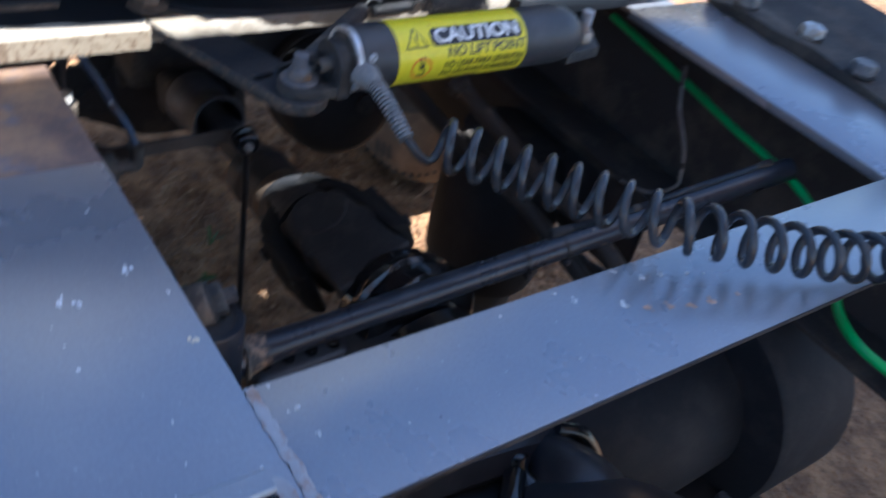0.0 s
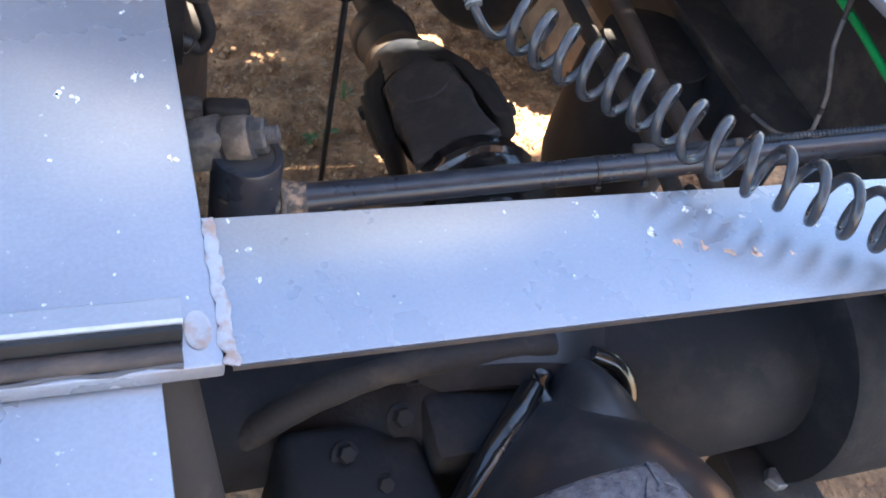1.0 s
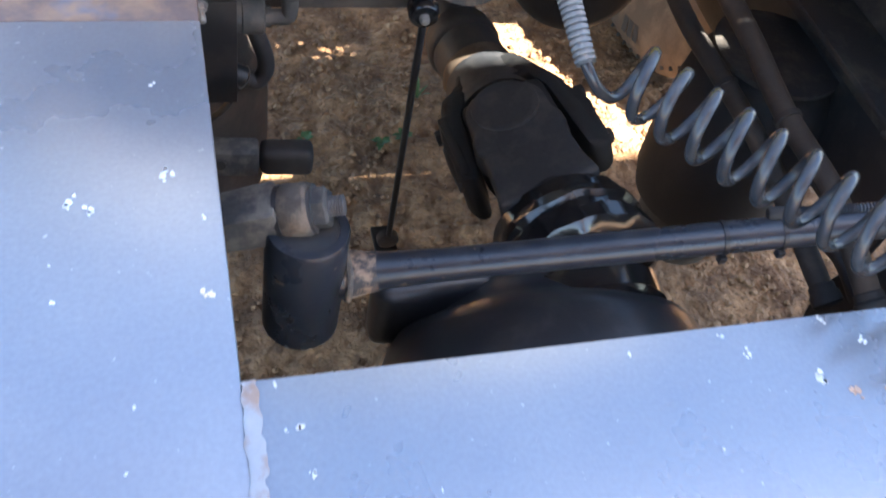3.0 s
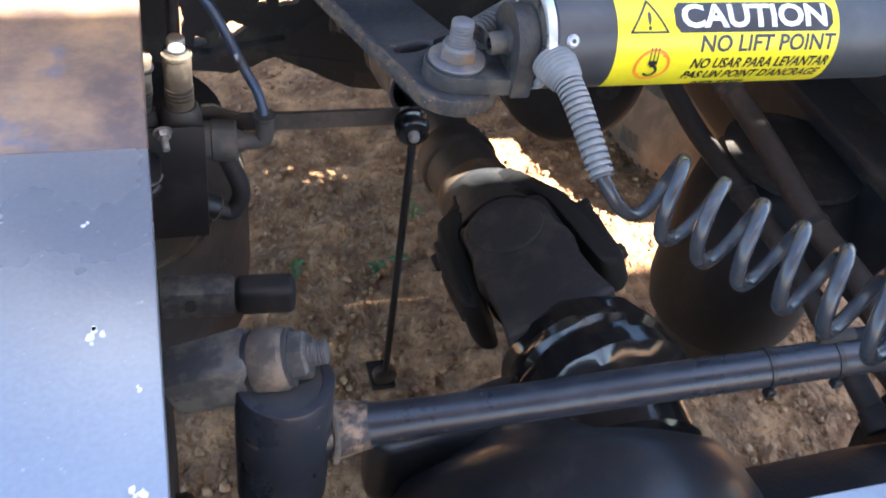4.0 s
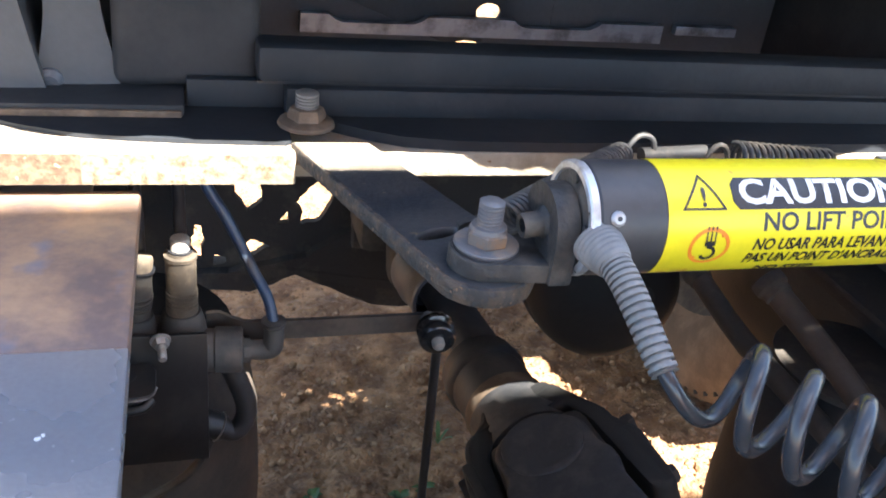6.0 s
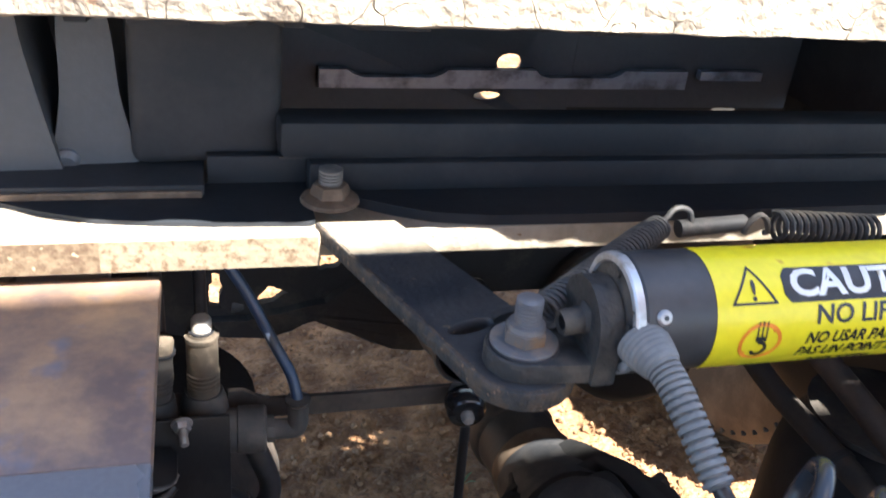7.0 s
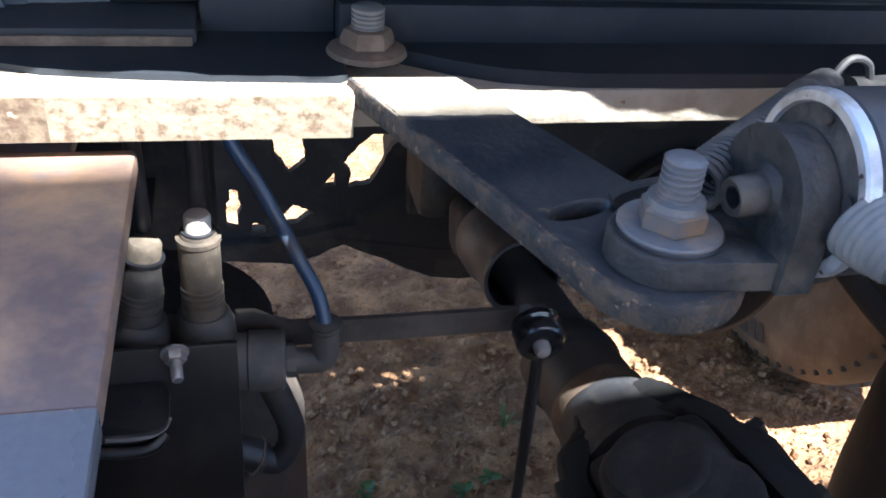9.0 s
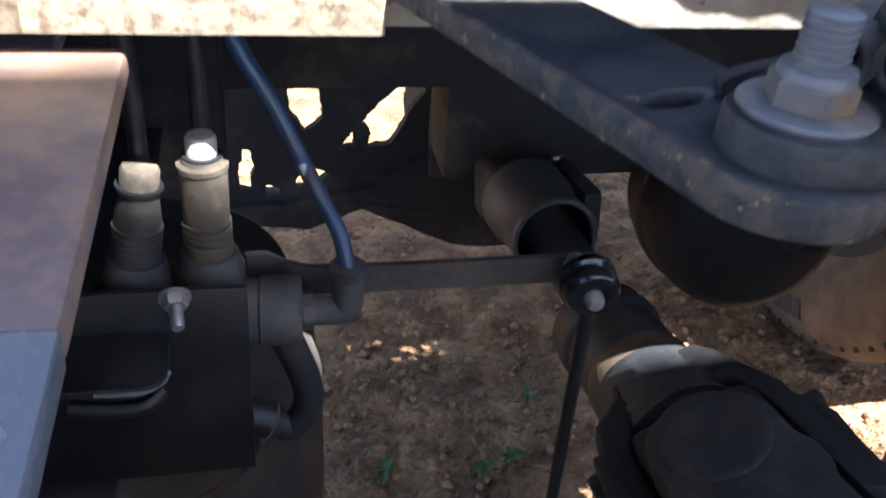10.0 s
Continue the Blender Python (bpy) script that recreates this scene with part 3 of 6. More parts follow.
def bump_stop():
    ob = thing("stop_arm", "dusty black steel stop arm with a rubber end", "stop arm", (-0.37, 0.46, 0.63))
    m = along((-0.440, 0.462, 0.664), (-0.315, 0.452, 0.664))
    part("arm", lumpy(box(-0.0145, 0.0145, -0.018, 0.018, 0, 0.072, 0.004, m), 0.0012, 50), M_DUSTSTEEL, ob)
    part("rubber_end", box(-0.0150, 0.0150, -0.0185, 0.0185, 0.0725, 0.132, 0.008, m, segs=3), M_RUBBER, ob, "black rubber end")
    part("hole", lathe([(0.006, 0), (0.006, 0.001), (0.003, 0.001)], along((-0.412, 0.4425, 0.668), (-0.412, 0.43, 0.672)), 16), M_INK, ob)
    return ob


bump_stop()


# ---- rear axle and drive line ----
def rear_axle():
    ob = thing("rear_axle", "black painted rear drive axle with a rounded cover", "drive axle", (-0.03, 0.05, 0.25))
    part("housing_tube", lathe([(0.085, 0), (0.085, 0.50), (0.10, 0.55), (0.13, 0.60), (0.14, 0.92), (0.145, 1.10), (0.14, 1.22), (0.12, 1.25), (0.12, 1.6)],
                               along((-0.80, 0.12, 0.46), (0.80, 0.12, 0.46)), 36), M_AXLE, ob)
    # bolted ring
    c = Vector((-0.055, 0.075, 0.375))
    m = along(c, c + Vector((0, -1, 0.12)))
    ring = part("banjo_ring", lathe([(0.20, -0.02), (0.242, -0.018), (0.246, -0.012), (0.246, 0.014), (0.240, 0.020), (0.205, 0.022)], m, 64), M_BLACK, ob)
    for i in range(16):
        a = 2 * math.pi * (i + 0.35) / 16
        part("ring_bolt", hexagon(m @ pose(0.228 * math.cos(a), 0.228 * math.sin(a), 0.0205), 0.0125, 0.012), M_BLACK, ring)
    # domed cover bulging to the back
    s = Vector((-0.015, -0.150, 0.530))
    cover = bmesh.new()
    bmesh.ops.create_uvsphere(cover, u_segments=48, v_segments=28, radius=0.18, matrix=Matrix.Translation(s))
    for v in cover.verts:
        d = v.co - s
        if d.y > 0:
            v.co.y = s.y + d.y * 1.25
            v.co.z -= 0.42 * d.y
            v.co.x -= 0.05 * d.y
            if d.x < 0:
                v.co.x = s.x + (v.co.x - s.x) * (1 - 0.50 * min(1.0, d.y / 0.15))
    dome = part("cover", cover, M_BLACK, ob)
    # rib running down the left of the cover, and the plugged nub at its top
    rib = spline([(-0.035, 0.030, 0.600), (-0.075, -0.01, 0.600), (-0.115, -0.05, 0.585), (-0.150, -0.09, 0.555), (-0.185, -0.15, 0.50)], 8)
    part("cover_rib", sweep(rib, lambda t: 0.015 + 0.010 * t, 16), M_GLOSS, dome, "oil-wet rib")
    part("cover_saddle", sweep(spline([(0.030, 0.060, 0.575), (0.030, 0.020, 0.590), (0.026, -0.025, 0.588), (0.015, -0.085, 0.560)], 10), lambda t: 0.030 + 0.062 * t ** 1.5, 28), M_BLACK, dome)
    part("cover_lip", sweep(spline([(0.055, 0.06, 0.610), (0.092, 0.045, 0.597), (0.112, 0.025, 0.565), (0.113, 0.0, 0.52)], 8), 0.011, 12), M_GLOSS, dome, "oil-wet lip round the neck")
    part("drip_nub", lumpy(sweep(spline([(-0.020, 0.055, 0.602), (-0.024, 0.030, 0.600), (-0.022, 0.002, 0.588)], 8), lambda t: 0.012 + 0.003 * math.sin(9 * t), 14), 0.003, 60), M_GLOSS, dome, "oil-wet nub beside the neck")
    part("side_cheek", lumpy(box(-0.165, -0.035, -0.03, 0.06, 0.40, 0.578, 0.012), 0.003, 20), M_AXLE, ob)
    # raised cast pad with a small square emblem
    pad = bmesh.new()
    rows = []

    def on_dome(x, y, r):
        return Vector((x, y, s.z + math.sqrt(max(1e-6, r * r - (x - s.x) ** 2 - (y - s.y) ** 2))))
    for i in range(25):
        row = []
        y = -0.131 - 0.13 * i / 24
        right = 0.010 + 0.6 * (-0.134 - y)
        for k in range(33):
            x = -0.160 + (right + 0.160) * k / 32
            inside = 0 < i < 24 and 0 < k < 32
            row.append(pad.verts.new(on_dome(x, y, 0.1835 + 0.0007 * noise.noise(Vector((x, y, 0)) * 130) if inside else 0.1795)))
        rows.append(row)
    for lo, hi in zip(rows, rows[1:]):
        for k in range(32):
            pad.faces.new((lo[k], lo[k + 1], hi[k + 1], hi[k]))
    pad_ob = part("cast_pad", pad, M_CASTPAD, dome, "rough cast pad")

    def raised(name, x, y, w, h, turn):
        c = on_dome(x, y, 0.1835)
        n = (c - s).normalized()
        part(name, box(-w, w, -h, h, -0.002, 0.0022, 0.0006, Matrix.Translation(c) @ n.to_track_quat("Z", "Y").to_matrix().to_4x4() @ pose(0, 0, 0, 0, 0, turn)), M_CASTPAD, pad_ob)
    for x, y, w, h in ((-0.018, -0.158, 0.0025, 0.011), (0.008, -0.158, 0.0025, 0.011), (-0.005, -0.147, 0.015, 0.0022), (-0.005, -0.169, 0.015, 0.0022), (-0.005, -0.159, 0.006, 0.0018)):
        raised("emblem", x, y, w, h, -8)
    for k in range(7):
        raised("cast_bar", -0.062 + 0.012 * k, -0.182 - 0.001 * k, 0.0042, 0.0055, -8)
    # bolts and blocks on the left of the housing
    for x, y, z, r in ((-0.195, 0.030, 0.588, 0.017), (-0.262, 0.010, 0.560, 0.015), (-0.225, -0.030, 0.552, 0.014), (-0.305, -0.02, 0.53, 0.015), (-0.28, -0.08, 0.50, 0.02)):
        b = part("housing_bolt", hexagon(pose(x, y, z - 0.012, 35, 0, 10), r * 0.72, 0.013), M_AXLE, ob)
        part("bolt_base", lathe([(r * 1.15, 0), (r * 1.1, 0.004), (r * 0.8, 0.005)], pose(x, y, z - 0.016, 35, 0, 10), 20), M_AXLE, b)
    part("housing_side", lumpy(box(-0.34, -0.16, -0.10, 0.06, 0.36, 0.545, 0.03, segs=4), 0.010, 18), M_AXLE, ob)
    part("bracket_arch", lumpy(sweep(spline([(-0.445, 0.062, 0.36), (-0.405, 0.068, 0.455), (-0.34, 0.072, 0.530), (-0.28, 0.075, 0.573), (-0.20, 0.077, 0.604), (-0.10, 0.075, 0.620), (0.0, 0.070, 0.628)], 8), lambda t: 0.022 - 0.008 * t, 16), 0.0025, 40), M_DARK, ob, "dust-filmed curved lip")
    part("carrier", lathe([(0.20, 0.0), (0.225, 0.02), (0.228, 0.09), (0.218, 0.15), (0.200, 0.195), (0.188, 0.212), (0.150, 0.228), (0.122, 0.262), (0.108, 0.31)], along((-0.045, 0.10, 0.405), (-0.012, 0.40, 0.500)), 56), M_BLACK, ob)
    part("carrier_lug", lumpy(box(-0.245, -0.09, 0.315, 0.368, 0.45, 0.572, 0.018, segs=3), 0.008, 22), M_BLACK, ob)
    for k in range(5):
        part("carrier_bolt", hexagon(pose(-0.225 + 0.035 * k, 0.342, 0.574 - 0.002 * k), 0.010, 0.009), M_GLOSS, ob)
    for x0, x1 in ((0.42, 0.62), (-0.62, -0.44)):
        part("brake_drum", lathe([(0.10, 0), (0.205, 0.01), (0.21, 0.02), (0.21, 0.19), (0.20, 0.20)], along((x0, 0.12, 0.46), (x1, 0.12, 0.46)), 40), M_AXLE, ob)
    eye = part("side_bracket", box(0.36, 0.50, -0.13, 0.02, 0.30, 0.355, 0.008), M_DARK, ob)
    part("bracket_nut", hexagon(pose(0.425, -0.051, 0.3555), 0.019, 0.014), M_DUSTYBOLT, eye)
    return ob


M_CASTPAD = material("rough_black_casting", (0.09, 0.095, 0.115), 0.30, second=(0.15, 0.155, 0.175), scale=80, amount=0.5, bump=0.8, bump_scale=130)
rear_axle()


def drive_shaft():
    ob = thing("drive_shaft", "black steel drive shaft with universal joint and slip sleeve", "drive shaft", (0.03, 0.7, 0.4))
    A, B = Vector((0.03, 0.37, 0.525)), Vector((0.022, 0.585, 0.543))
    flange = part("pinion_flange", lathe([(0.088, -0.050), (0.098, -0.046), (0.100, -0.030), (0.091, -0.025), (0.090, -0.014), (0.102, -0.008), (0.103, 0.010), (0.094, 0.016), (0.090, 0.026), (0.080, 0.032)], along(A + Vector((-0.014, 0.0, 0)), B), 48), M_GLOSS, ob, "oil-wet black flange")
    part("pinion_nose", lathe([(0.100, -0.060), (0.110, -0.050), (0.110, -0.020), (0.098, -0.010), (0.085, -0.008)], along(A - Vector((0.014, 0.045, 0.004)), B), 44), M_GLOSS, flange)
    C = Vector((0.011, 0.790, 0.522))
    axis = (C - B).normalized()
    up = (Vector((0, 0, 1)) - axis * axis.z).normalized()
    across = axis.cross(up)
    # the joint is turned about the shaft: its cross leans up to the truck's right
    roll = radians(23)
    ex = math.cos(roll) * across + math.sin(roll) * up
    ey = math.sin(roll) * across - math.cos(roll) * up
    o = B - 0.010 * across
    m = Matrix(((ex.x, ey.x, axis.x, o.x), (ex.y, ey.y, axis.y, o.y), (ex.z, ey.z, axis.z, o.z), (0, 0, 0, 1)))
    flat = m @ Matrix(((1, 0, 0, 0), (0, 0, 1, 0), (0, 1, 0, 0), (0, 0, 0, 1)))
    arm = [(0.103, 0.050), (0.112, 0.036), (0.118, 0.010), (0.116, -0.022), (0.117, -0.055), (0.113, -0.078), (0.100, -0.088), (0.080, -0.084), (0.072, -0.040), (0.068, 0.040), (0.050, 0.070)]
    right = [(0.046, 0.128), (0.056, 0.108), (0.075, 0.096), (0.091, 0.083), (0.100, 0.066)] + arm
    left = [(0.044, 0.122), (0.054, 0.104), (0.067, 0.092), (0.080, 0.080), (0.088, 0.064)] + [(x - 0.013 if x > 0.09 else x - 0.004, z) for x, z in arm]
    fork = prism(right + [(-x, z) for x, z in left[::-1]], -0.046, 0.046, 0, flat)
    back = m.inverted()
    for v in fork.verts:
        # the upper face falls off towards one arm
        q = back @ v.co
        if q.y < 0:
            q.y += 0.036 * min(1.0, max(0.0, (q.x - 0.055) / 0.045))
            v.co = m @ q
    bmesh.ops.bevel(fork, geom=list(fork.edges), offset=0.007, segments=2, profile=0.5, affect="EDGES")
    yoke = part("shaft_yoke", lumpy(fork, 0.003, 26), M_BELLOWS, ob, "black forged yoke with two arms")
    for s, out, sink in ((-1, 0.096, 0.0), (1, 0.108, 0.022)):
        cap = part("bearing_cap", lathe([(0.034 - 0.4 * sink, 0), (0.034 - 0.4 * sink, 0.006), (0.027 - 0.4 * sink, 0.010), (0.012, 0.011)], m @ pose(out * s, sink, -0.006, 0, 90 * s, 0), 28), M_BELLOWS, yoke)
        for z in (-0.060, 0.040):
            part("cap_bolt", hexagon(m @ pose((out - 0.002) * s, sink - 0.018, z, 0, 90 * s, 0), 0.012, 0.014), M_DARK, cap)
        part("strap", lumpy(box((out - 0.005) * s - 0.008, (out - 0.005) * s + 0.008, 1.6 * sink - 0.048, 1.6 * sink - 0.026, -0.072, 0.048 - sink, 0.004, m), 0.002, 60), M_BELLOWS, yoke)
    part("cross_body", lumpy(box(-0.066, 0.066, -0.050, 0.050, -0.070, 0.062, 0.022, m, segs=3), 0.003, 30), M_BELLOWS, ob)
    # upper ear of the flange yoke: a broad tongue with a round boss at its end
    ear = [(-0.068, -0.182), (-0.065, -0.165), (-0.060, -0.140), (-0.058, -0.095), (-0.064, -0.085), (-0.064, -0.062), (-0.056, -0.050)]
    ear += [(0.056 * math.cos(math.pi - math.pi * i / 14), -0.022 + 0.052 * math.sin(math.pi * i / 14)) for i in range(15)]
    ear += [(-x, z) for x, z in ear[6::-1]]
    tongue = prism([(x - 0.010, z) for x, z in ear], -0.086, -0.046, 0, flat)
    bmesh.ops.bevel(tongue, geom=list(tongue.edges), offset=0.006, segments=3, profile=0.5, affect="EDGES")
    top = part("flange_yoke", lumpy(tongue, 0.002, 28), M_YOKE, ob, "dust-filmed black ear of the flange yoke")
    part("ear_boss", lumpy(lathe([(0.047, 0.0), (0.046, 0.003), (0.041, 0.0048), (0.038, 0.0040), (0.001, 0.0046)], m @ pose(-0.010, -0.0855, -0.020, 90, 0, 0), 36), 0.0006, 60), M_YOKE, top)
    part("ear_root", lumpy(lathe([(0.060, -0.160), (0.084, -0.168), (0.094, -0.180), (0.092, -0.196), (0.100, -0.202), (0.102, -0.216), (0.095, -0.222), (0.095, -0.234), (0.104, -0.240), (0.104, -0.262), (0.090, -0.270)], m @ pose(-0.008, 0, 0), 72), 0.0034, 42), M_GLOSS, top, "oil-wet ribbed flange")
    nb, nc = B + Vector((-0.0135, 0.002, -0.006)), C + Vector((-0.0135, 0.002, -0.006))
    part("neck", lathe([(0.0545, 0.072), (0.0545, 0.128), (0.0575, 0.131), (0.0590, 0.137), (0.0590, 0.148), (0.0565, 0.152), (0.0560, 0.172), (0.048, 0.184), (0.030, 0.186)], along(nb + axis * 0.09, nc), 44), M_RUBBER, ob)
    # dark collar paints the shade below; the dusty band keeps to the sunlit ring
    part("yoke_collar", lumpy(lathe([(0.0635, -0.030), (0.0620, 0.006), (0.0602, 0.028), (0.0592, 0.046), (0.0560, 0.048)], along(nb + axis * 0.09, nc), 44), 0.0008, 60), M_YOKE, ob)
    part("sunlit_neck_dust", lathe([(0.0560, 0.040), (0.0575, 0.043), (0.0575, 0.069), (0.0565, 0.0725), (0.052, 0.073)], along(nb + axis * 0.09, nc), 44), M_NECKDUST, ob, "dust-brown band sized to the sunlit ring on the shaft neck")
    E0 = B + axis * 0.272
    rim = Vector((-0.040, 0.930, 0.572))
    far = Vector((-0.02, 0.99, -0.12)).normalized()
    mr = along(rim, rim + far)
    part("splined_shaft", rod(E0, rim + far * 0.07, 0.034, 24, 0.030), M_RUBBER, ob)
    sleeve = part("slip_sleeve", lathe([(0.0455, 0.075), (0.0455, 0.002), (0.047, 0.0), (0.051, 0.0), (0.0525, 0.003), (0.0525, 0.010), (0.0505, 0.013), (0.0505, 0.075), (0.056, 0.085), (0.056, 0.12), (0.045, 0.13)], mr, 44, caps=False), M_DUSTGREYDARK, ob)
    part("sleeve_inside", lathe([(0.0452, 0.004), (0.0452, 0.08), (0.01, 0.082)], mr, 36, caps=False), M_INK, sleeve)
    part("front_yoke", lumpy(box(-0.052, 0.052, -0.040, 0.040, 0.12, 0.185, 0.016, mr, segs=3), 0.006, 20), M_DARK, ob)
    part("yoke_fork", lumpy(box(-0.085, -0.055, -0.03, 0.03, 0.06, 0.20, 0.010, mr, segs=2), 0.005, 25), M_DARK, ob)
    return ob


M_YOKE = material("dust_filmed_black_steel", (0.024, 0.025, 0.028), 0.65, second=(0.050, 0.047, 0.045), scale=20, amount=0.5, bump=0.3, bump_scale=90)
M_NECKDUST = material("dust_brown_neck", (0.085, 0.060, 0.040), 0.75, second=(0.15, 0.115, 0.08), scale=22, amount=0.5, bump=0.1)
M_DUSTGREYDARK = material("grey_brown_painted_steel", (0.058, 0.058, 0.064), 0.5, second=(0.095, 0.088, 0.085), scale=18, amount=0.5, bump=0.08)
drive_shaft()


def shock_absorber():
    ob = thing("shock_absorber", "dusty grey shock absorber leaning beside the chassis rail", "shock absorber", (-0.43, -0.2, 0.4))
    a, b = Vector((-0.478, -0.085, 0.935)), Vector((-0.400, -0.33, 0.50))
    part("body", rod(a.lerp(b, 0.3), b, 0.036, 28, edge=0.004), M_UNDERBLUE, ob)
    part("dust_tube", rod(a, a.lerp(b, 0.34), 0.030, 28, edge=0.003), M_DARK, ob)
    return ob


shock_absorber()


# ---- labelled tube and its end bracket ----
TX0, TX1, TY, TZ, TR = -0.176, 0.135, 0.3195, 1.0410, 0.0347


def on_tube(x, angle, lift=0.0):
    """A point on the tube: angle in radians up from its back-facing side."""
    r = TR + lift
    return Vector((x, TY - r * math.cos(angle), TZ + r * math.sin(angle)))


def tube_cylinder():
    ob = thing("air_cylinder", "black cylinder with yellow caution sticker, bolted to a steel arm", "cylinder", (0, TY, TZ - TR))
    m = along((TX0, TY, TZ), (TX1, TY, TZ))
    L = TX1 - TX0
    part("barrel", lathe([(TR - 0.0015, 0), (TR, 0.0015), (TR, L - 0.03), (TR - 0.003, L - 0.012), (TR - 0.010, L)], m, 64), M_BLACKTUBE, ob)
    part("end_ring", lathe([(TR - 0.0055, -0.0045), (TR - 0.0045, -0.006), (TR - 0.001, -0.006), (TR + 0.0002, -0.005), (TR + 0.0002, -0.0005), (TR - 0.002, 0.0)], m, 64, caps=False), M_STEELRING, ob, "scuffed bare aluminium end ring")
    part("end_disc", lathe([(TR - 0.0052, -0.0046), (TR - 0.0060, -0.0052), (0.002, -0.0052)], m, 48), M_CLEVIS, ob, "dusty cast end disc")
    for i in range(5):
        a = 2 * math.pi * i / 5 + 0.4
        part("ring_screw", lathe([(0.0024, -0.0072), (0.0024, -0.0060), (0.001, -0.0058)], m @ pose((TR - 0.008) * math.cos(a), (TR - 0.008) * math.sin(a), 0), 12), M_DARK, ob)
    rv = on_tube(-0.166, 0.46)
    nrm = Vector((0, -math.cos(0.46), math.sin(0.46)))
    riv = part("rivet", lathe([(0.0045, 0), (0.0045, 0.001), (0.0032, 0.0024), (0.0016, 0.0026)], along(rv, rv + nrm), 18), M_ZINC, ob)
    part("rivet_hole", lathe([(0.0015, 0.0026), (0.0015, 0.0029), (0.0003, 0.0029)], along(rv, rv + nrm), 12), M_INK, riv)
    # clevis: upright flange, cheek and flat tongue with a rounded end round the bolt
    bolt = (-0.2285, 0.324)
    tongue = []
    for i in range(17):
        a = math.pi / 2 + math.pi * i / 16
        tongue.append((bolt[0] + 0.0225 * math.cos(a), bolt[1] + 0.0225 * math.sin(a)))
    tongue += [(-0.184, bolt[1] - 0.0265), (-0.184, bolt[1] + 0.0240)]
    br = part("end_bracket", prism(tongue, 1.0085, 1.0205, 0.002), M_CLEVIS, ob, "dusty cast steel bracket")
    flange = []
    for i in range(25):
        a = math.pi * i / 24
        flange.append((bolt[1] - 0.002 + 0.0270 * math.cos(a), 1.0345 + 0.0270 * math.sin(a)))
    flange += [(bolt[1] - 0.0290, 1.0087), (bolt[1] + 0.0250, 1.0087)]
    turn = Matrix(((0, 0, 1, 0), (1, 0, 0, 0), (0, 1, 0, 0), (0, 0, 0, 1)))
    part("bracket_flange", prism(flange, -0.197, -0.1825, 0.002, turn), M_CLEVIS, br)
    curve = spline([(-0.234, 1.0105, 0), (-0.2345, 1.0145, 0), (-0.228, 1.0180, 0), (-0.210, 1.0215, 0), (-0.190, 1.025, 0), (-0.170, 1.029, 0), (-0.150, 1.033, 0)], 5)
    web = prism([(p.y, p.x) for p in curve] + [(1.0105, -0.150)], 0.3590, 0.3650, 0,
                Matrix(((0, 1, 0, 0), (0, 0, 1, 0), (1, 0, 0, 0), (0, 0, 0, 1))))
    part("bracket_cheek", web, M_CLEVIS, br)
    part("port_boss", lathe([(0.0042, -0.002), (0.0068, -0.003), (0.0076, -0.001), (0.0078, 0.009), (0.0110, 0.0118)], along((-0.2085, 0.3175, 1.0375), (-0.197, 0.3185, 1.0385)), 28, caps=False), M_CLEVIS, br, "dusty hollow boss")
    part("port_hole", lathe([(0.0042, -0.0015), (0.0036, 0.009), (0.0005, 0.009)], along((-0.2085, 0.3175, 1.0375), (-0.197, 0.3185, 1.0385)), 20, caps=False), M_INK, br)
    # far end with its own bolt
    part("far_bracket", prism([(0.125, 0.297), (0.185, 0.305), (0.195, 0.325), (0.185, 0.345), (0.125, 0.353)], 1.0085, 1.0235, 0.003), M_CLEVIS, ob)
    for x, y in ((0.168, 0.325),):
        part("far_bolt", thread(pose(x, y, 1.0237), 0.008, 0.040, 0.0025), M_ZINC, ob)
        part("far_nut", hexagon(pose(x, y, 1.0237), 0.0145, 0.014), M_ZINC, ob)
    # sticker
    s0, s1, a0, a1 = -0.134, 0.040, radians(-46), radians(118)
    bm = bmesh.new()
    rows = []
    for i in range(37):
        a = a0 + (a1 - a0) * i / 36
        rows.append([bm.verts.new(on_tube(s0 + (s1 - s0) * k / 20, a, 0.0004)) for k in range(21)])
    for lo, hi in zip(rows, rows[1:]):
        for k in range(20):
            bm.faces.new((lo[k], lo[k + 1], hi[k + 1], hi[k]))
    st = part("sticker", bm, M_YELLOW, ob, "yellow caution sticker with black lettering")

    def at(u0, a_mid, lift):
        return lambda u, v: on_tube(u0 + u, a_mid + v / TR, lift)

    # black band behind the white word
    band = bmesh.new()
    w, h, c = 0.126, 0.0205, 0.005
    out = []
    for cx, cy, q in ((w / 2 - c, h / 2 - c, 0), (-w / 2 + c, h / 2 - c, 1), (-w / 2 + c, -h / 2 + c, 2), (w / 2 - c, -h / 2 + c, 3)):
        for i in range(6):
            a = math.pi / 2 * (q + i / 5)
            out.append((cx + c * math.cos(a), cy + c * math.sin(a)))
    place = at(-0.0285, radians(50), 0.0007)
    n = 30
    rows = []
    for i in range(n + 1):
        u = -w / 2 + w * i / n
        inset = c - math.sqrt(max(0, c * c - max(0, abs(u) - (w / 2 - c)) ** 2)) if abs(u) > w / 2 - c else 0
        rows.append([band.verts.new(place(u, -h / 2 + inset + (h - 2 * inset) * k / 6)) for k in range(7)])
    for lo, hi in zip(rows, rows[1:]):
        for k in range(6):
            band.faces.new((lo[k], hi[k], hi[k + 1], lo[k + 1]))
    part("sticker_band", band, M_INK, st)
    text_on("CAUTION", 0.0215, at(-0.0285, radians(50), 0.0010), M_WHITEINK, st, "sticker_word", bold=0.0007, width=0.116)
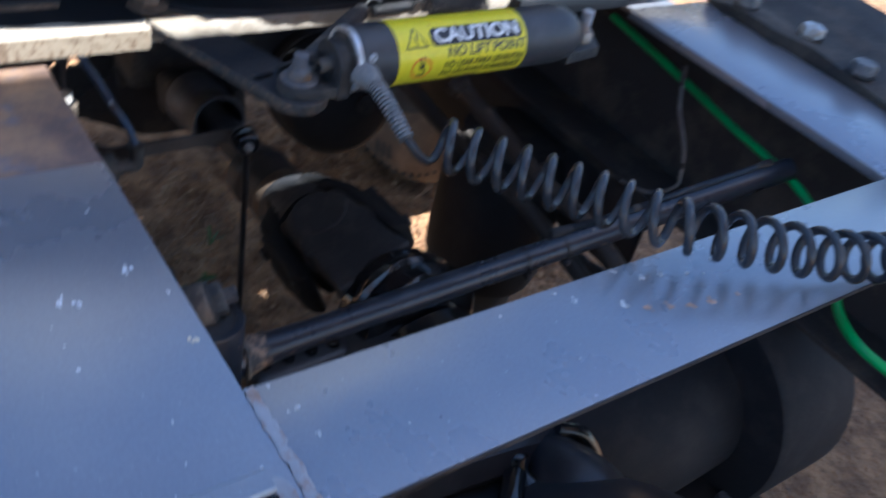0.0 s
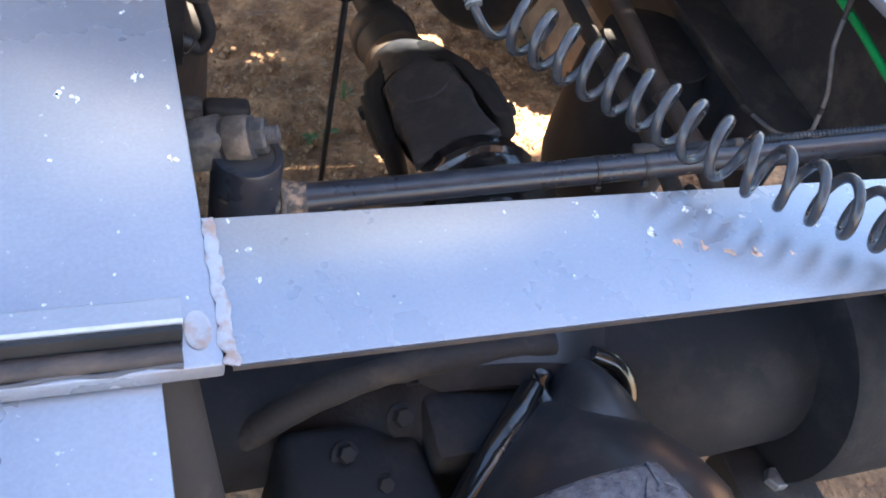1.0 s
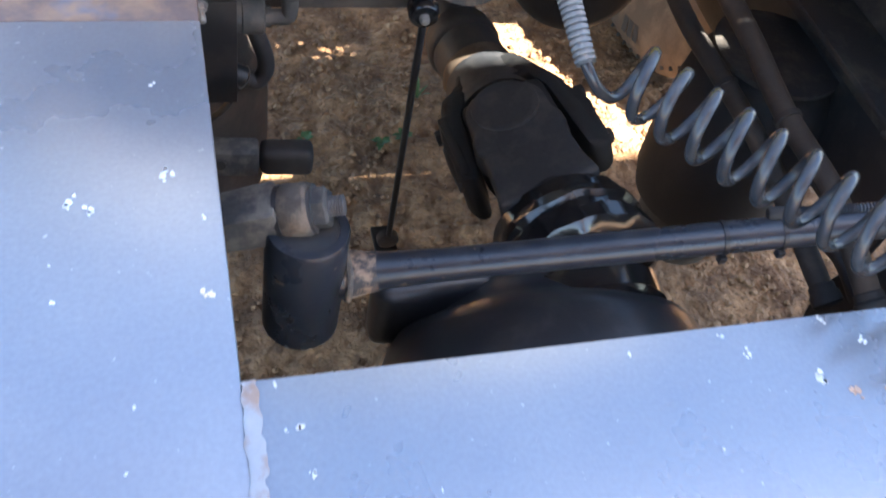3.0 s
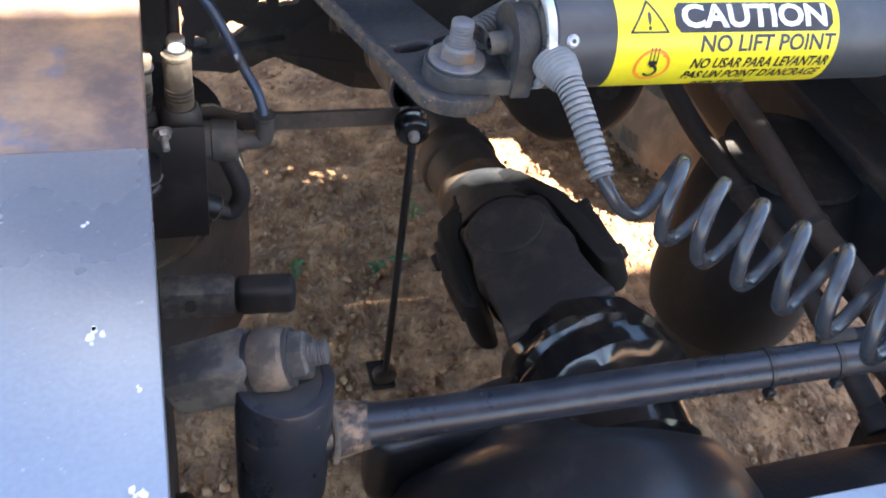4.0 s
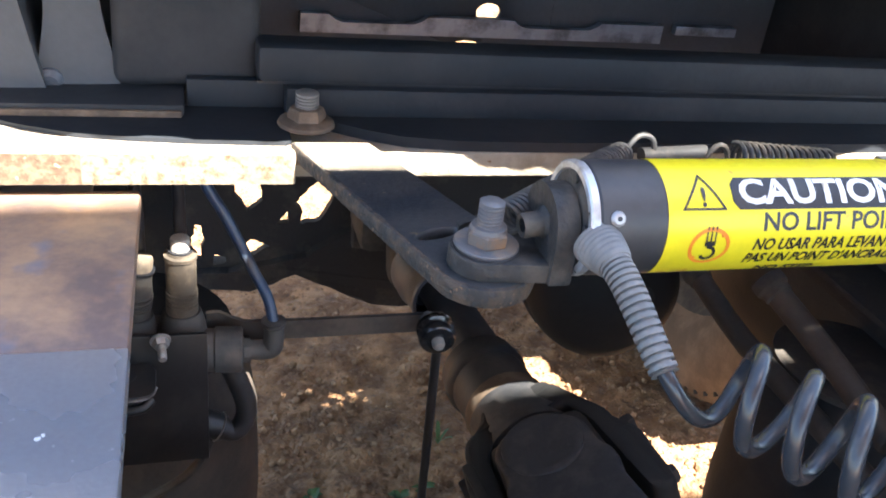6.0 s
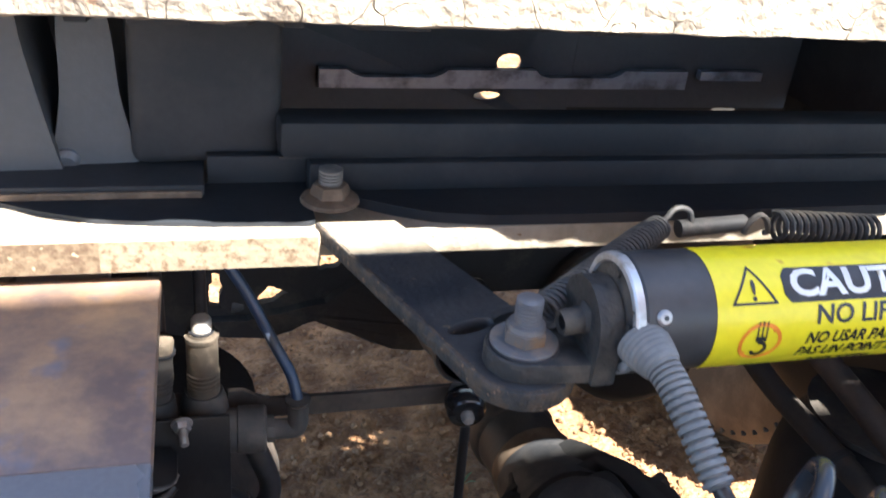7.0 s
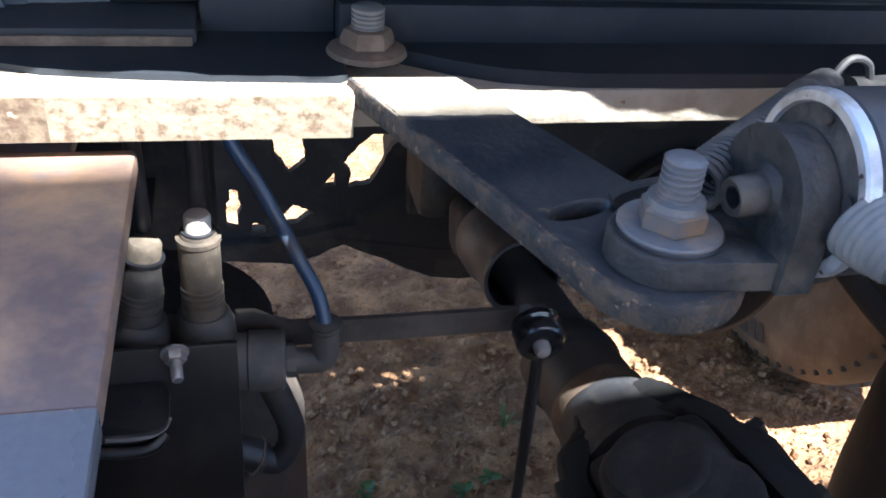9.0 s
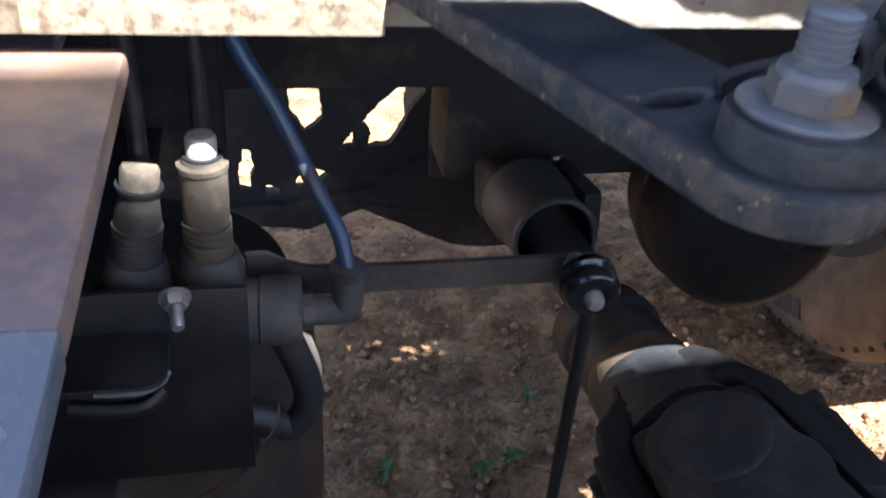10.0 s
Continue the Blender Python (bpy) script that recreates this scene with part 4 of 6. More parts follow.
    text_on("NO LIFT POINT", 0.0155, at(-0.0165, radians(20), 0.0008), M_INK, st, "sticker_word", bold=0.0003, width=0.108)
    text_on("NO USAR PARA LEVANTAR", 0.0108, at(-0.019, radians(-3), 0.0008), M_INK, st, "sticker_word", bold=0.0003, shear=0.2, width=0.112)
    text_on("PAS UN POINT D'ANCRAGE", 0.0108, at(-0.0215, radians(-20), 0.0008), M_INK, st, "sticker_word", bold=0.0003, shear=0.2, width=0.112)
    text_on("NO STEP", 0.0088, at(-0.042, radians(-40), 0.0008), M_INK, st, "sticker_word", bold=0.0003, width=0.042)
    # warning triangle
    tri = bmesh.new()
    p = at(-0.1105, radians(49), 0.0008)
    ro, ri = 0.0155, 0.0128
    def corner(r, k):
        t = math.pi / 2 + 2 * math.pi * k / 3
        return Vector((1.1 * r * math.cos(t), r * math.sin(t) - 0.002))
    prev = first = None
    for k in range(3):
        for j in range(10):
            o, i_ = corner(ro, k).lerp(corner(ro, k + 1), j / 10), corner(ri, k).lerp(corner(ri, k + 1), j / 10)
            row = (tri.verts.new(p(o.x, o.y)), tri.verts.new(p(i_.x, i_.y)))
            if prev:
                tri.faces.new((prev[0], row[0], row[1], prev[1]))
            first = first or row
            prev = row
    tri.faces.new((prev[0], first[0], first[1], prev[1]))
    part("warning_triangle", tri, M_INK, st)
    text_on("!", 0.016, at(-0.1105, radians(49) - 0.0025 / TR, 0.0009), M_INK, st, "warning_mark", bold=0.0004)
    # hook mark inside a faded ring with a stroke
    p = at(-0.105, radians(-4), 0.0008)
    rr = bmesh.new()
    prev = None
    for k in range(37):
        a = 2 * math.pi * k / 36
        row = (rr.verts.new(p(0.0135 * math.cos(a), 0.0125 * math.sin(a))), rr.verts.new(p(0.0112 * math.cos(a), 0.0102 * math.sin(a))))
        if prev:
            rr.faces.new((prev[0], row[0], row[1], prev[1]))
        prev = row
    part("ring_mark", rr, M_RED, st)
    sl = bmesh.new()
    q = [(-0.0100, -0.0080), (-0.0082, -0.0096), (0.0100, 0.0080), (0.0082, 0.0096)]
    sl.faces.new([sl.verts.new(p(u, v)) for u, v in q])
    part("stroke_mark", sl, M_RED, st)
    hk = bmesh.new()
    prev = None
    p2 = at(-0.105, radians(-4), 0.0010)
    for k in range(26):
        a = math.pi * (0.62 - 1.5 * k / 25)
        row = (hk.verts.new(p2(0.0052 * math.cos(a), 0.0052 * math.sin(a) - 0.004)), hk.verts.new(p2(0.0032 * math.cos(a), 0.0032 * math.sin(a) - 0.004)))
        if prev:
            hk.faces.new((prev[0], row[0], row[1], prev[1]))
        prev = row
    for u in (-0.0028, 0.0, 0.0028):
        hk.faces.new([hk.verts.new(p2(u + a, b)) for a, b in ((-0.0005, 0.004), (0.0005, 0.004), (0.0005, 0.013), (-0.0005, 0.013))])
    hk.faces.new([hk.verts.new(p2(a, b)) for a, b in ((-0.0034, 0.001), (0.0034, 0.001), (0.0034, 0.004), (-0.0034, 0.004))])
    part("hook_mark", hk, M_INK, st)
    return ob


M_BLACKTUBE = material("black_coated_tube", (0.032, 0.034, 0.039), 0.45, second=(0.052, 0.053, 0.057), scale=14, amount=0.45, bump=0.03)
M_CLEVIS = material("dusty_black_casting", (0.024, 0.025, 0.027), 0.6, second=(0.075, 0.066, 0.056), scale=34, amount=0.5, bump=0.6, bump_scale=110)
tube_cylinder()


def pivot_bolt():
    ob = thing("pivot_bolt", "dusty zinc bolt with nut and wide washer through the bracket", "bolt", (-0.2285, 0.324, 1.0205))
    m = pose(-0.2285, 0.324, 1.0207)
    part("washer", lathe([(0.0192, 0), (0.0198, 0.0008), (0.0198, 0.0022), (0.0192, 0.0028), (0.008, 0.0030)], m, 40), M_DUSTZINC, ob)
    part("seal_ring", lathe([(0.0190, -0.0006), (0.0206, -0.0002), (0.0206, 0.0010), (0.0196, 0.0014)], m, 40, caps=False), M_INK, ob, "black ring painting the dark crevice beside the boss under the washer")
    m2 = pose(-0.2285, 0.324, 1.0239, 0, 0, 12)
    part("nut", hexagon(m2, 0.0130, 0.0085), M_NUTRUST, ob, "rust-browned hexagon nut")
    part("nut_collar", lathe([(0.0112, 0.0080), (0.0106, 0.0108), (0.0082, 0.0112)], m2, 28), M_DUSTZINC, ob)
    part("thread", thread(pose(-0.2285, 0.324, 1.0348), 0.0078, 0.0160, 0.0025), M_DUSTZINC, ob)
    return ob


M_NUTRUST = material("rust_browned_zinc", (0.13, 0.12, 0.115), 0.6, metal=0.2, second=(0.19, 0.125, 0.08), scale=70, amount=0.6, bump=0.3)
M_DUSTZINC = material("dusty_zinc", (0.14, 0.145, 0.158), 0.55, metal=0.3, second=(0.24, 0.20, 0.165), scale=55, amount=0.5, bump=0.2)
pivot_bolt()


def steel_arm():
    ob = thing("steel_arm", "worn black flat steel arm with an oval slot", "steel arm", (-0.27, 0.40, 0.998))
    end = []
    c = (-0.2285, 0.324)
    for i in range(21):
        a = radians(192) + radians(190) * i / 20
        end.append((c[0] + 0.031 * math.cos(a), c[1] + 0.031 * math.sin(a)))
    outline = end + [(-0.2015, 0.349), (-0.2660, 0.5045), (-0.3235, 0.5045)]
    bm = prism(outline, 0.9960, 1.0080)
    bmesh.ops.triangulate(bm, faces=[f for f in bm.faces if len(f.verts) > 4])
    me_arm = part("bar", bm, M_ARM, ob, smooth=False)
    slot = []
    for i in range(24):
        a = 2 * math.pi * i / 24
        u, v = 0.017 * math.cos(a), 0.0065 * math.sin(a)
        ang = radians(20)
        slot.append((-0.2475 + u * math.cos(ang) - v * math.sin(ang), 0.3625 + u * math.sin(ang) + v * math.cos(ang)))
    cutter = part("slot_cutter", prism(slot, 0.99, 1.02), M_ARM)
    mod = me_arm.modifiers.new("slot", "BOOLEAN")
    mod.object, mod.operation, mod.solver = cutter, "DIFFERENCE", "EXACT"
    deps = bpy.context.evaluated_depsgraph_get()
    cut = bpy.data.meshes.new_from_object(me_arm.evaluated_get(deps))
    me_arm.modifiers.clear()
    me_arm.data = cut
    bpy.data.objects.remove(cutter)
    # pale dusty skin over the sunlit far end, painting the strong sun on it
    skin = [(-0.3222, 0.5042), (-0.2662, 0.5042), (-0.2480, 0.4610)]
    for i in range(37):
        t = i / 36
        skin.append((-0.2465 - 0.0605 * t, 0.4560 + 0.0012 * noise.noise(Vector((t * 7, 2, 0))) + 0.0008 * noise.noise(Vector((t * 33, 5, 0)))))
    part("sunlit_skin", prism(skin, 1.0081, 1.0083), M_ARMLIT, ob, "pale dusty skin brightening the arm's sunlit far end")
    # flame-cut edge, rough and rusty
    way = [Vector((-0.3235, 0.5042, 0))] + [Vector((x, y, 0)) for x, y in end] + [Vector((-0.2015, 0.349, 0))]
    steps = []
    for p, q in zip(way, way[1:]):
        n = max(1, int((q - p).length / 0.0018))
        steps += [p.lerp(q, k / n) for k in range(n)]
    strip = bmesh.new()
    rows = []
    for i, c in enumerate(steps):
        side = (steps[min(i + 2, len(steps) - 1)] - steps[max(i - 2, 0)]).cross(Vector((0, 0, 1))).normalized()
        row = []
        for z, out in ((0.9962, 0.0002), (0.9985, 0.0010), (1.0010, 0.0013), (1.0035, 0.0013), (1.0060, 0.0010), (1.0078, 0.0004), (1.0084, -0.0014), (1.0081, -0.0030)):
            p = c + side * (out + 0.0007 * noise.noise(Vector((i * 0.9, z * 900, 1.0)))) + Vector((0, 0, z + 0.0003 * noise.noise(Vector((i * 0.8, z * 700, 7.0)))))
            row.append(strip.verts.new(p))
        rows.append(row)
    for lo, hi in zip(rows, rows[1:]):
        for k in range(7):
            strip.faces.new((lo[k], lo[k + 1], hi[k + 1], hi[k]))
    part("cut_edge", strip, M_RUSTEDGE, ob, "rough rusty flame-cut edge")
    return ob


M_RUSTEDGE = material("rusty_cut_edge", (0.032, 0.032, 0.033), 0.75, second=(0.085, 0.063, 0.046), scale=85, amount=0.62, bump=0.6, bump_scale=260, third=(0.20, 0.13, 0.08), spots=0.12, spot_scale=190)
M_ARMLIT = material("pale_sunlit_dust", (0.20, 0.165, 0.12), 0.85, second=(0.34, 0.29, 0.22), scale=40, amount=0.55, soft=0.4, bump=0.3, bump_scale=200)
steel_arm()


M_SPRING = material("dust_brown_spring_wire", (0.055, 0.055, 0.056), 0.6, second=(0.12, 0.108, 0.094), scale=40, amount=0.5, bump=0.1)


def release_spring():
    ob = thing("release_spring", "dusty steel extension springs hooked to a link behind the cylinder", "spring", (-0.05, 0.44, 1.0))
    a, b = Vector((-0.213, 0.339, 1.030)), Vector((-0.080, 0.452, 1.024))
    axis = [a.lerp(b, i / 10) for i in range(11)]
    part("coil", coil(axis, lambda t: 0.0098 - 0.003 * max(0.0, t - 0.8) * 5 * 0.6, 34, 0.0017, 6, 14), M_SPRING, ob)
    part("hook", sweep(spline([b, b + Vector((0.012, 0.004, 0.012)), b + Vector((0.024, 0.004, 0.010)), b + Vector((0.028, 0.002, -0.002))], 8), 0.0022, 8), M_SPRING, ob)
    part("link", lumpy(rod((-0.062, 0.455, 1.020), (-0.006, 0.458, 1.022), 0.0065, 14), 0.001, 80), M_SPRING, ob, "tan dusty link")
    loop = []
    for i in range(20):
        t = math.pi * 1.5 * i / 19
        loop.append((-0.008 + 0.014 * (1 - math.cos(t)) * 0.5 + 0.010 * i / 19, 0.452, 1.016 + 0.015 * math.sin(min(t, math.pi))))
    part("loop", sweep(loop, 0.0022, 8), M_SPRING, ob)
    c, d = Vector((0.018, 0.452, 1.022)), Vector((0.110, 0.452, 1.015))
    part("second_coil", coil([c.lerp(d, i / 10) for i in range(11)], 0.0105, 15, 0.0021, 6, 14), M_SPRING, ob)
    return ob


release_spring()


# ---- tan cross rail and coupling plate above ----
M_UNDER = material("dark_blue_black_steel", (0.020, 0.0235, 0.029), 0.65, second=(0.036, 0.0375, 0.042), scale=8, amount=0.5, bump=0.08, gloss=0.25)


def cross_rail():
    ob = thing("cross_rail", "tan dusty steel cross rail, flaking and rusty along its front", "cross rail", (-0.3, 0.53, 0.98))
    bm = prism([(-0.80, 0.4965), (-0.322, 0.4925), (-0.322, 0.575), (-0.80, 0.575)], 0.9800, 1.0045, 0.0015)
    part("left_length", bm, M_LEDGE, ob)
    # real flakes, their colours also lowered for the weaker sun on this face
    part("flaked_front", prism([(-0.80, 0.4953), (-0.47, 0.4926), (-0.47, 0.4960), (-0.80, 0.4990)], 0.9802, 1.0035), M_FLAKED, ob, "flaking rust and paint along the rail's front, darkened for its weaker sun")
    part("flaked_front", prism([(-0.4702, 0.4926), (-0.323, 0.4914), (-0.323, 0.4940), (-0.4702, 0.4960)], 0.9802, 1.0035), M_CREAMFLAKE, ob)
    part("right_length", box(-0.3215, 0.80, 0.507, 0.575, 0.9785, 0.9990, 0.0015), M_LEDGE, ob)
    # unseen strip added to block sun and thin the streak on the soil
    part("streak_trim", box(0.205, 0.43, 0.485, 0.5065, 0.9720, 0.9985, 0.001), M_UNDER, ob, "dark strip added under the rail to narrow the sun streak")
    # dark sheet cut to the shadow's edge, painting the shade on the rail
    part("rail_shade", prism([(-0.3195, 0.5585), (-0.290, 0.5480), (-0.262, 0.5300), (-0.235, 0.5175), (-0.19, 0.5095), (-0.12, 0.5078), (0.02, 0.5078), (0.80, 0.516), (0.80, 0.5585)], 0.9992, 1.0078), M_UNDER, ob, "dark sheet painting the shade on the rail's top")
    # dark plate outlined along the sunlit strip, darkening the shaded rail behind it
    part("shade_plate", prism([(-0.80, 0.575), (-0.80, 0.556), (-0.545, 0.5515), (-0.5115, 0.5330), (-0.475, 0.5185), (-0.432, 0.5120), (-0.395, 0.5085), (-0.3275, 0.5055), (-0.3235, 0.5090), (-0.3235, 0.575)], 1.0047, 1.0082), M_UNDER, ob, "dark plate on the rail, outlined along its sunlit strip")
    return ob


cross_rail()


# gaps added in the deck to dapple the soil with sun: centre and radii
DAPPLE_GAPS = ((0.365, 0.775, 0.055, 0.024), (0.300, 0.760, 0.062, 0.030), (0.440, 0.775, 0.030, 0.022), (0.178, 0.790, 0.035, 0.012), (0.23, 0.785, 0.030, 0.014), (0.155, 0.750, 0.032, 0.012))
HOLES_WALL = ((-0.034, 0.996, 0.0165, 0.012), (-0.058, 0.9535, 0.019, 0.0062))


def coupling_edge(x):
    return float(np.interp(x, [-0.66, -0.486, -0.447, -0.34, -0.16, -0.055, 0.05, 0.15, 0.3, 0.6], [0.56, 0.4605, 0.4345, 0.4185, 0.410, 0.3985, 0.398, 0.402, 0.415, 0.44]))


def coupling_plate():
    """The underside-open coupling plate: crusted deck, cross member, slotted bar, far wall."""
    ob = thing("coupling_plate", "black steel coupling plate, its deck caked with dried cracked grease", "coupling plate", (0, 0.8, 0.98))
    # deck with crust
    nx, ny = 150, 40
    bm = bmesh.new()

    def shape(x, y, top):
        p = Vector((x, y, 0.0))
        rough = 0.006 * noise.noise(p * 14) + 0.005 * noise.noise(p * 38) + 0.0025 * noise.noise(p * 90)
        return rough if top else 0.35 * rough
    rows = []
    prof = [("t", 1.0), ("t", 0.55), ("t", 0.28), ("t", 0.12), ("t", 0.05), ("t", 0.02), ("t", 0.006), ("e", 0.95), ("e", 0.75), ("e", 0.5), ("e", 0.25), ("e", 0.05), ("b", 0.01), ("b", 0.05), ("b", 0.2)]
    for i in range(nx + 1):
        x = -0.66 + 1.24 * i / nx
        y0 = coupling_edge(x)
        col = []
        for kind, f in prof:
            if kind == "t":
                y, z = y0 + f * 0.17, 1.218
            elif kind == "e":
                y, z = y0, 1.178 + 0.040 * f
            else:
                y, z = y0 + f * 0.5, 1.178
            z += 0.0025 - 0.245 * (y0 - 0.386)
            p = Vector((x, y, z))
            k = 0.004 * noise.noise(p * 16) + 0.004 * noise.noise(p * 45) + 0.0025 * noise.noise(p * 100)
            push = Vector((0, -1, 0)) if kind == "e" else Vector((0, -0.4, 1.0 if kind == "t" else -0.35))
            col.append(bm.verts.new(p + push * k))
        rows.append(col)
    for a, b in zip(rows, rows[1:]):
        for k in range(len(prof) - 1):
            bm.faces.new((a[k], b[k], b[k + 1], a[k + 1]))
    part("crusted_edge", bm, M_CRUST, ob, "dried cracked grease caked on the deck's edge")
    deck = bmesh.new()
    rng_deck = random.Random(8)
    right = ((0.45, 0.57), (0.57, 0.56), (0.78, 0.54), (1.0, 0.50), (1.35, 0.47))
    rows = []
    for j in range(75):
        f = j / 74
        row = []
        y = 0.49 + (1.35 - 0.49) * f
        xr = float(np.interp(y, [p[0] for p in right], [p[1] for p in right]))
        for i in range(101):
            x = -0.62 + (xr + 0.62) * i / 100
            yy = y if j else coupling_edge(x) + 0.1
            row.append(deck.verts.new((x, yy, 1.179)))
        rows.append(row)
    for lo, hi in zip(rows, rows[1:]):
        for i in range(100):
            mid = (lo[i].co + hi[i + 1].co) / 2
            # cells left out at random inside the gaps added for sun dapples
            worn = max(1 - ((mid.x - hx) / rx) ** 2 - ((mid.y - hy) / ry) ** 2 for hx, hy, rx, ry in DAPPLE_GAPS)
            if worn < 0 or rng_deck.random() > 0.45:
                deck.faces.new((lo[i], lo[i + 1], hi[i + 1], hi[i]))
    bmesh.ops.delete(deck, geom=[v for v in deck.verts if not v.link_faces], context="VERTS")
    bmesh.ops.solidify(deck, geom=list(deck.faces), thickness=-0.030)
    part("deck", deck, M_UNDER, ob)
    # cross member under the deck's edge
    part("cross_member", box(-0.3225, 0.56, 0.560, 0.586, 0.9995, 1.0300, 0.003), M_UNDER, ob)
    part("cross_member", box(-0.398, -0.3229, 0.5755, 0.586, 1.0020, 1.0300, 0.001), M_UNDER, ob)
    part("cross_member_lip", box(-0.345, 0.56, 0.5635, 0.60, 1.0318, 1.062, 0.006), M_UNDER, ob)
    # black filler paints the shade in the groove under the lip
    part("groove_fill", box(-0.344, 0.559, 0.570, 0.598, 1.0298, 1.0320), M_INK, ob)
    # bar with two scooped cut-outs
    bar = bmesh.new()
    n = 160
    foot, head = [], []
    for i in range(n + 1):
        x = -0.2687 + 0.4687 * i / n
        top = 0.9905 + 0.004 * (x + 0.2687) / 0.43
        for c0, c1 in ((-0.234, -0.118), (-0.004, 0.111)):
            if c0 < x < c1:
                top -= min(0.0092, 0.0092 * math.sqrt(min(1.0, min(x - c0, c1 - x) / 0.016)))
        foot.append((x, 0.9685 + 0.003 * i / n))
        head.append((x, top))
    a = [bar.verts.new((x, 0.920, z)) for x, z in foot]
    b = [bar.verts.new((x, 0.920, z)) for x, z in head]
    c = [bar.verts.new((x, 0.932, z)) for x, z in head]
    d = [bar.verts.new((x, 0.932, z)) for x, z in foot]
    for i in range(n):
        for p, q in ((a, b), (b, c), (c, d), (d, a)):
            bar.faces.new((p[i], p[i + 1], q[i + 1], q[i]))
    bar.faces.new((a[0], b[0], c[0], d[0]))
    bar.faces.new((a[-1], d[-1], c[-1], b[-1]))
    part("slotted_bar", bar, M_BAREBAR, ob, "bare steel bar with two scooped cut-outs")
    part("short_bar", box(0.219, 0.309, 0.920, 0.932, 0.9835, 0.9955, 0.001), M_BAREBAR, ob)
    # inner wall of the box, with two small openings
    part("inner_wall", box(0.0505, 0.369, 0.940, 0.948, 0.940, 1.148), M_INNER, ob)
    wall = part("inner_wall", box(-0.579, 0.050, 0.940, 0.948, 0.90, 1.148), M_INNER, ob)
    for hx, hz, rx, rz in HOLES_WALL:
        cutter = part("hole_cutter", lathe([(1, -0.02), (1, 0.02)], pose(hx, 0.944, hz) @ Matrix.Diagonal((rx, 1, rz, 1)) @ pose(0, 0, 0, 90, 0, 0), 14), M_DARK)
        mod = wall.modifiers.new("hole", "BOOLEAN")
        mod.object, mod.operation, mod.solver = cutter, "DIFFERENCE", "EXACT"
    deps = bpy.context.evaluated_depsgraph_get()
    cut = bpy.data.meshes.new_from_object(wall.evaluated_get(deps))
    wall.modifiers.clear()
    wall.data = cut
    for o in [o for o in bpy.data.objects if o.name.startswith("hole_cutter")]:
        bpy.data.objects.remove(o)
    for x in (-0.60, 0.37):
        part("deck_rib", box(x, x + 0.02, 0.602, 1.279, 0.96, 1.147), M_UNDER, ob)
    return ob


# the same steel as M_UNDER, paled to paint the haze over it
M_INNER = material("haze_paled_black_steel", (0.055, 0.062, 0.074), 0.7, second=(0.085, 0.088, 0.094), scale=7, amount=0.5, soft=0.4, bump=0.1)
M_BAREBAR = material("blue_grey_bare_steel", (0.30, 0.34, 0.41), 0.35, metal=0.3, second=(0.12, 0.13, 0.15), scale=25, amount=0.5, bump=0.1)
coupling_plate()


def rail_bolt():
    ob = thing("rail_bolt", "rusty bolt with a flanged washer on the cross rail", "bolt", (-0.309, 0.540, 1.0080))
    m = pose(-0.309, 0.540, 1.0080)
    part("washer", lathe([(0.0215, 0), (0.0225, 0.001), (0.0215, 0.0035), (0.015, 0.006)], m, 32), M_RUSTBOLT, ob)
    part("nut", lathe([(0.0150, 0.005), (0.0150, 0.010), (0.0130, 0.0145), (0.0105, 0.0155)], m, 6), M_RUSTBOLT, ob)
    part("thread", thread(pose(-0.309, 0.540, 1.0232), 0.0092, 0.012, 0.0025), M_DUSTGREY, ob)
    return ob


M_RUSTBOLT = material("dark_rusty_bolt", (0.10, 0.07, 0.05), 0.8, second=(0.17, 0.12, 0.085), scale=50, amount=0.5, bump=0.3)
rail_bolt()


def hinge_bracket():
    ob = thing("hinge_bracket", "dark blue-black cast bracket on the cross rail under the coupling plate", "bracket", (-0.55, 0.62, 1.0084))
    part("foot", box(-0.80, -0.400, 0.5520, 0.70, 1.0084, 1.0175, 0.002), M_UNDER, ob)
    part("foot_edge", box(-0.80, -0.402, 0.5485, 0.5516, 1.0084, 1.0140, 0.001), M_RUSTBOLT, ob, "rusty front edge of the foot")
    for x0, x1, y0, lean in ((-0.585, -0.512, 0.590, 0.010), (-0.496, -0.460, 0.603, 0.004)):
        up = bmesh.new()
        n = 12
        rows = []
        for i in range(n + 1):
            t = i / n
            z = 1.0176 + 0.128 * t
            grow = 0.012 * (1 - t) ** 2
            rows.append([up.verts.new(p) for p in ((x0 - grow, y0 - grow, z), (x1 + grow - lean * t, y0 - grow * 0.6, z), (x1 + grow - lean * t, 0.70, z), (x0 - grow, 0.70, z))])
        for lo, hi in zip(rows, rows[1:]):
            for k in range(4):
                up.faces.new((lo[k], lo[(k + 1) % 4], hi[(k + 1) % 4], hi[k]))
        up.faces.new(rows[0][::-1])
        up.faces.new(rows[-1])
        part("upright", lumpy(up, 0.002, 25), M_INNER, ob)
    part("web", lumpy(box(-0.452, -0.340, 0.588, 0.636, 1.0178, 1.1470, 0.010, segs=3), 0.003, 12), M_UNDER, ob)
    part("pin", lumpy(lathe([(0.009, 0), (0.011, 0.002), (0.011, 0.03), (0.007, 0.034)], along((-0.500, 0.622, 1.026), (-0.499, 0.592, 1.019)), 18), 0.001, 80), M_BAREBAR, ob, "worn bare pin end")
    return ob


hinge_bracket()


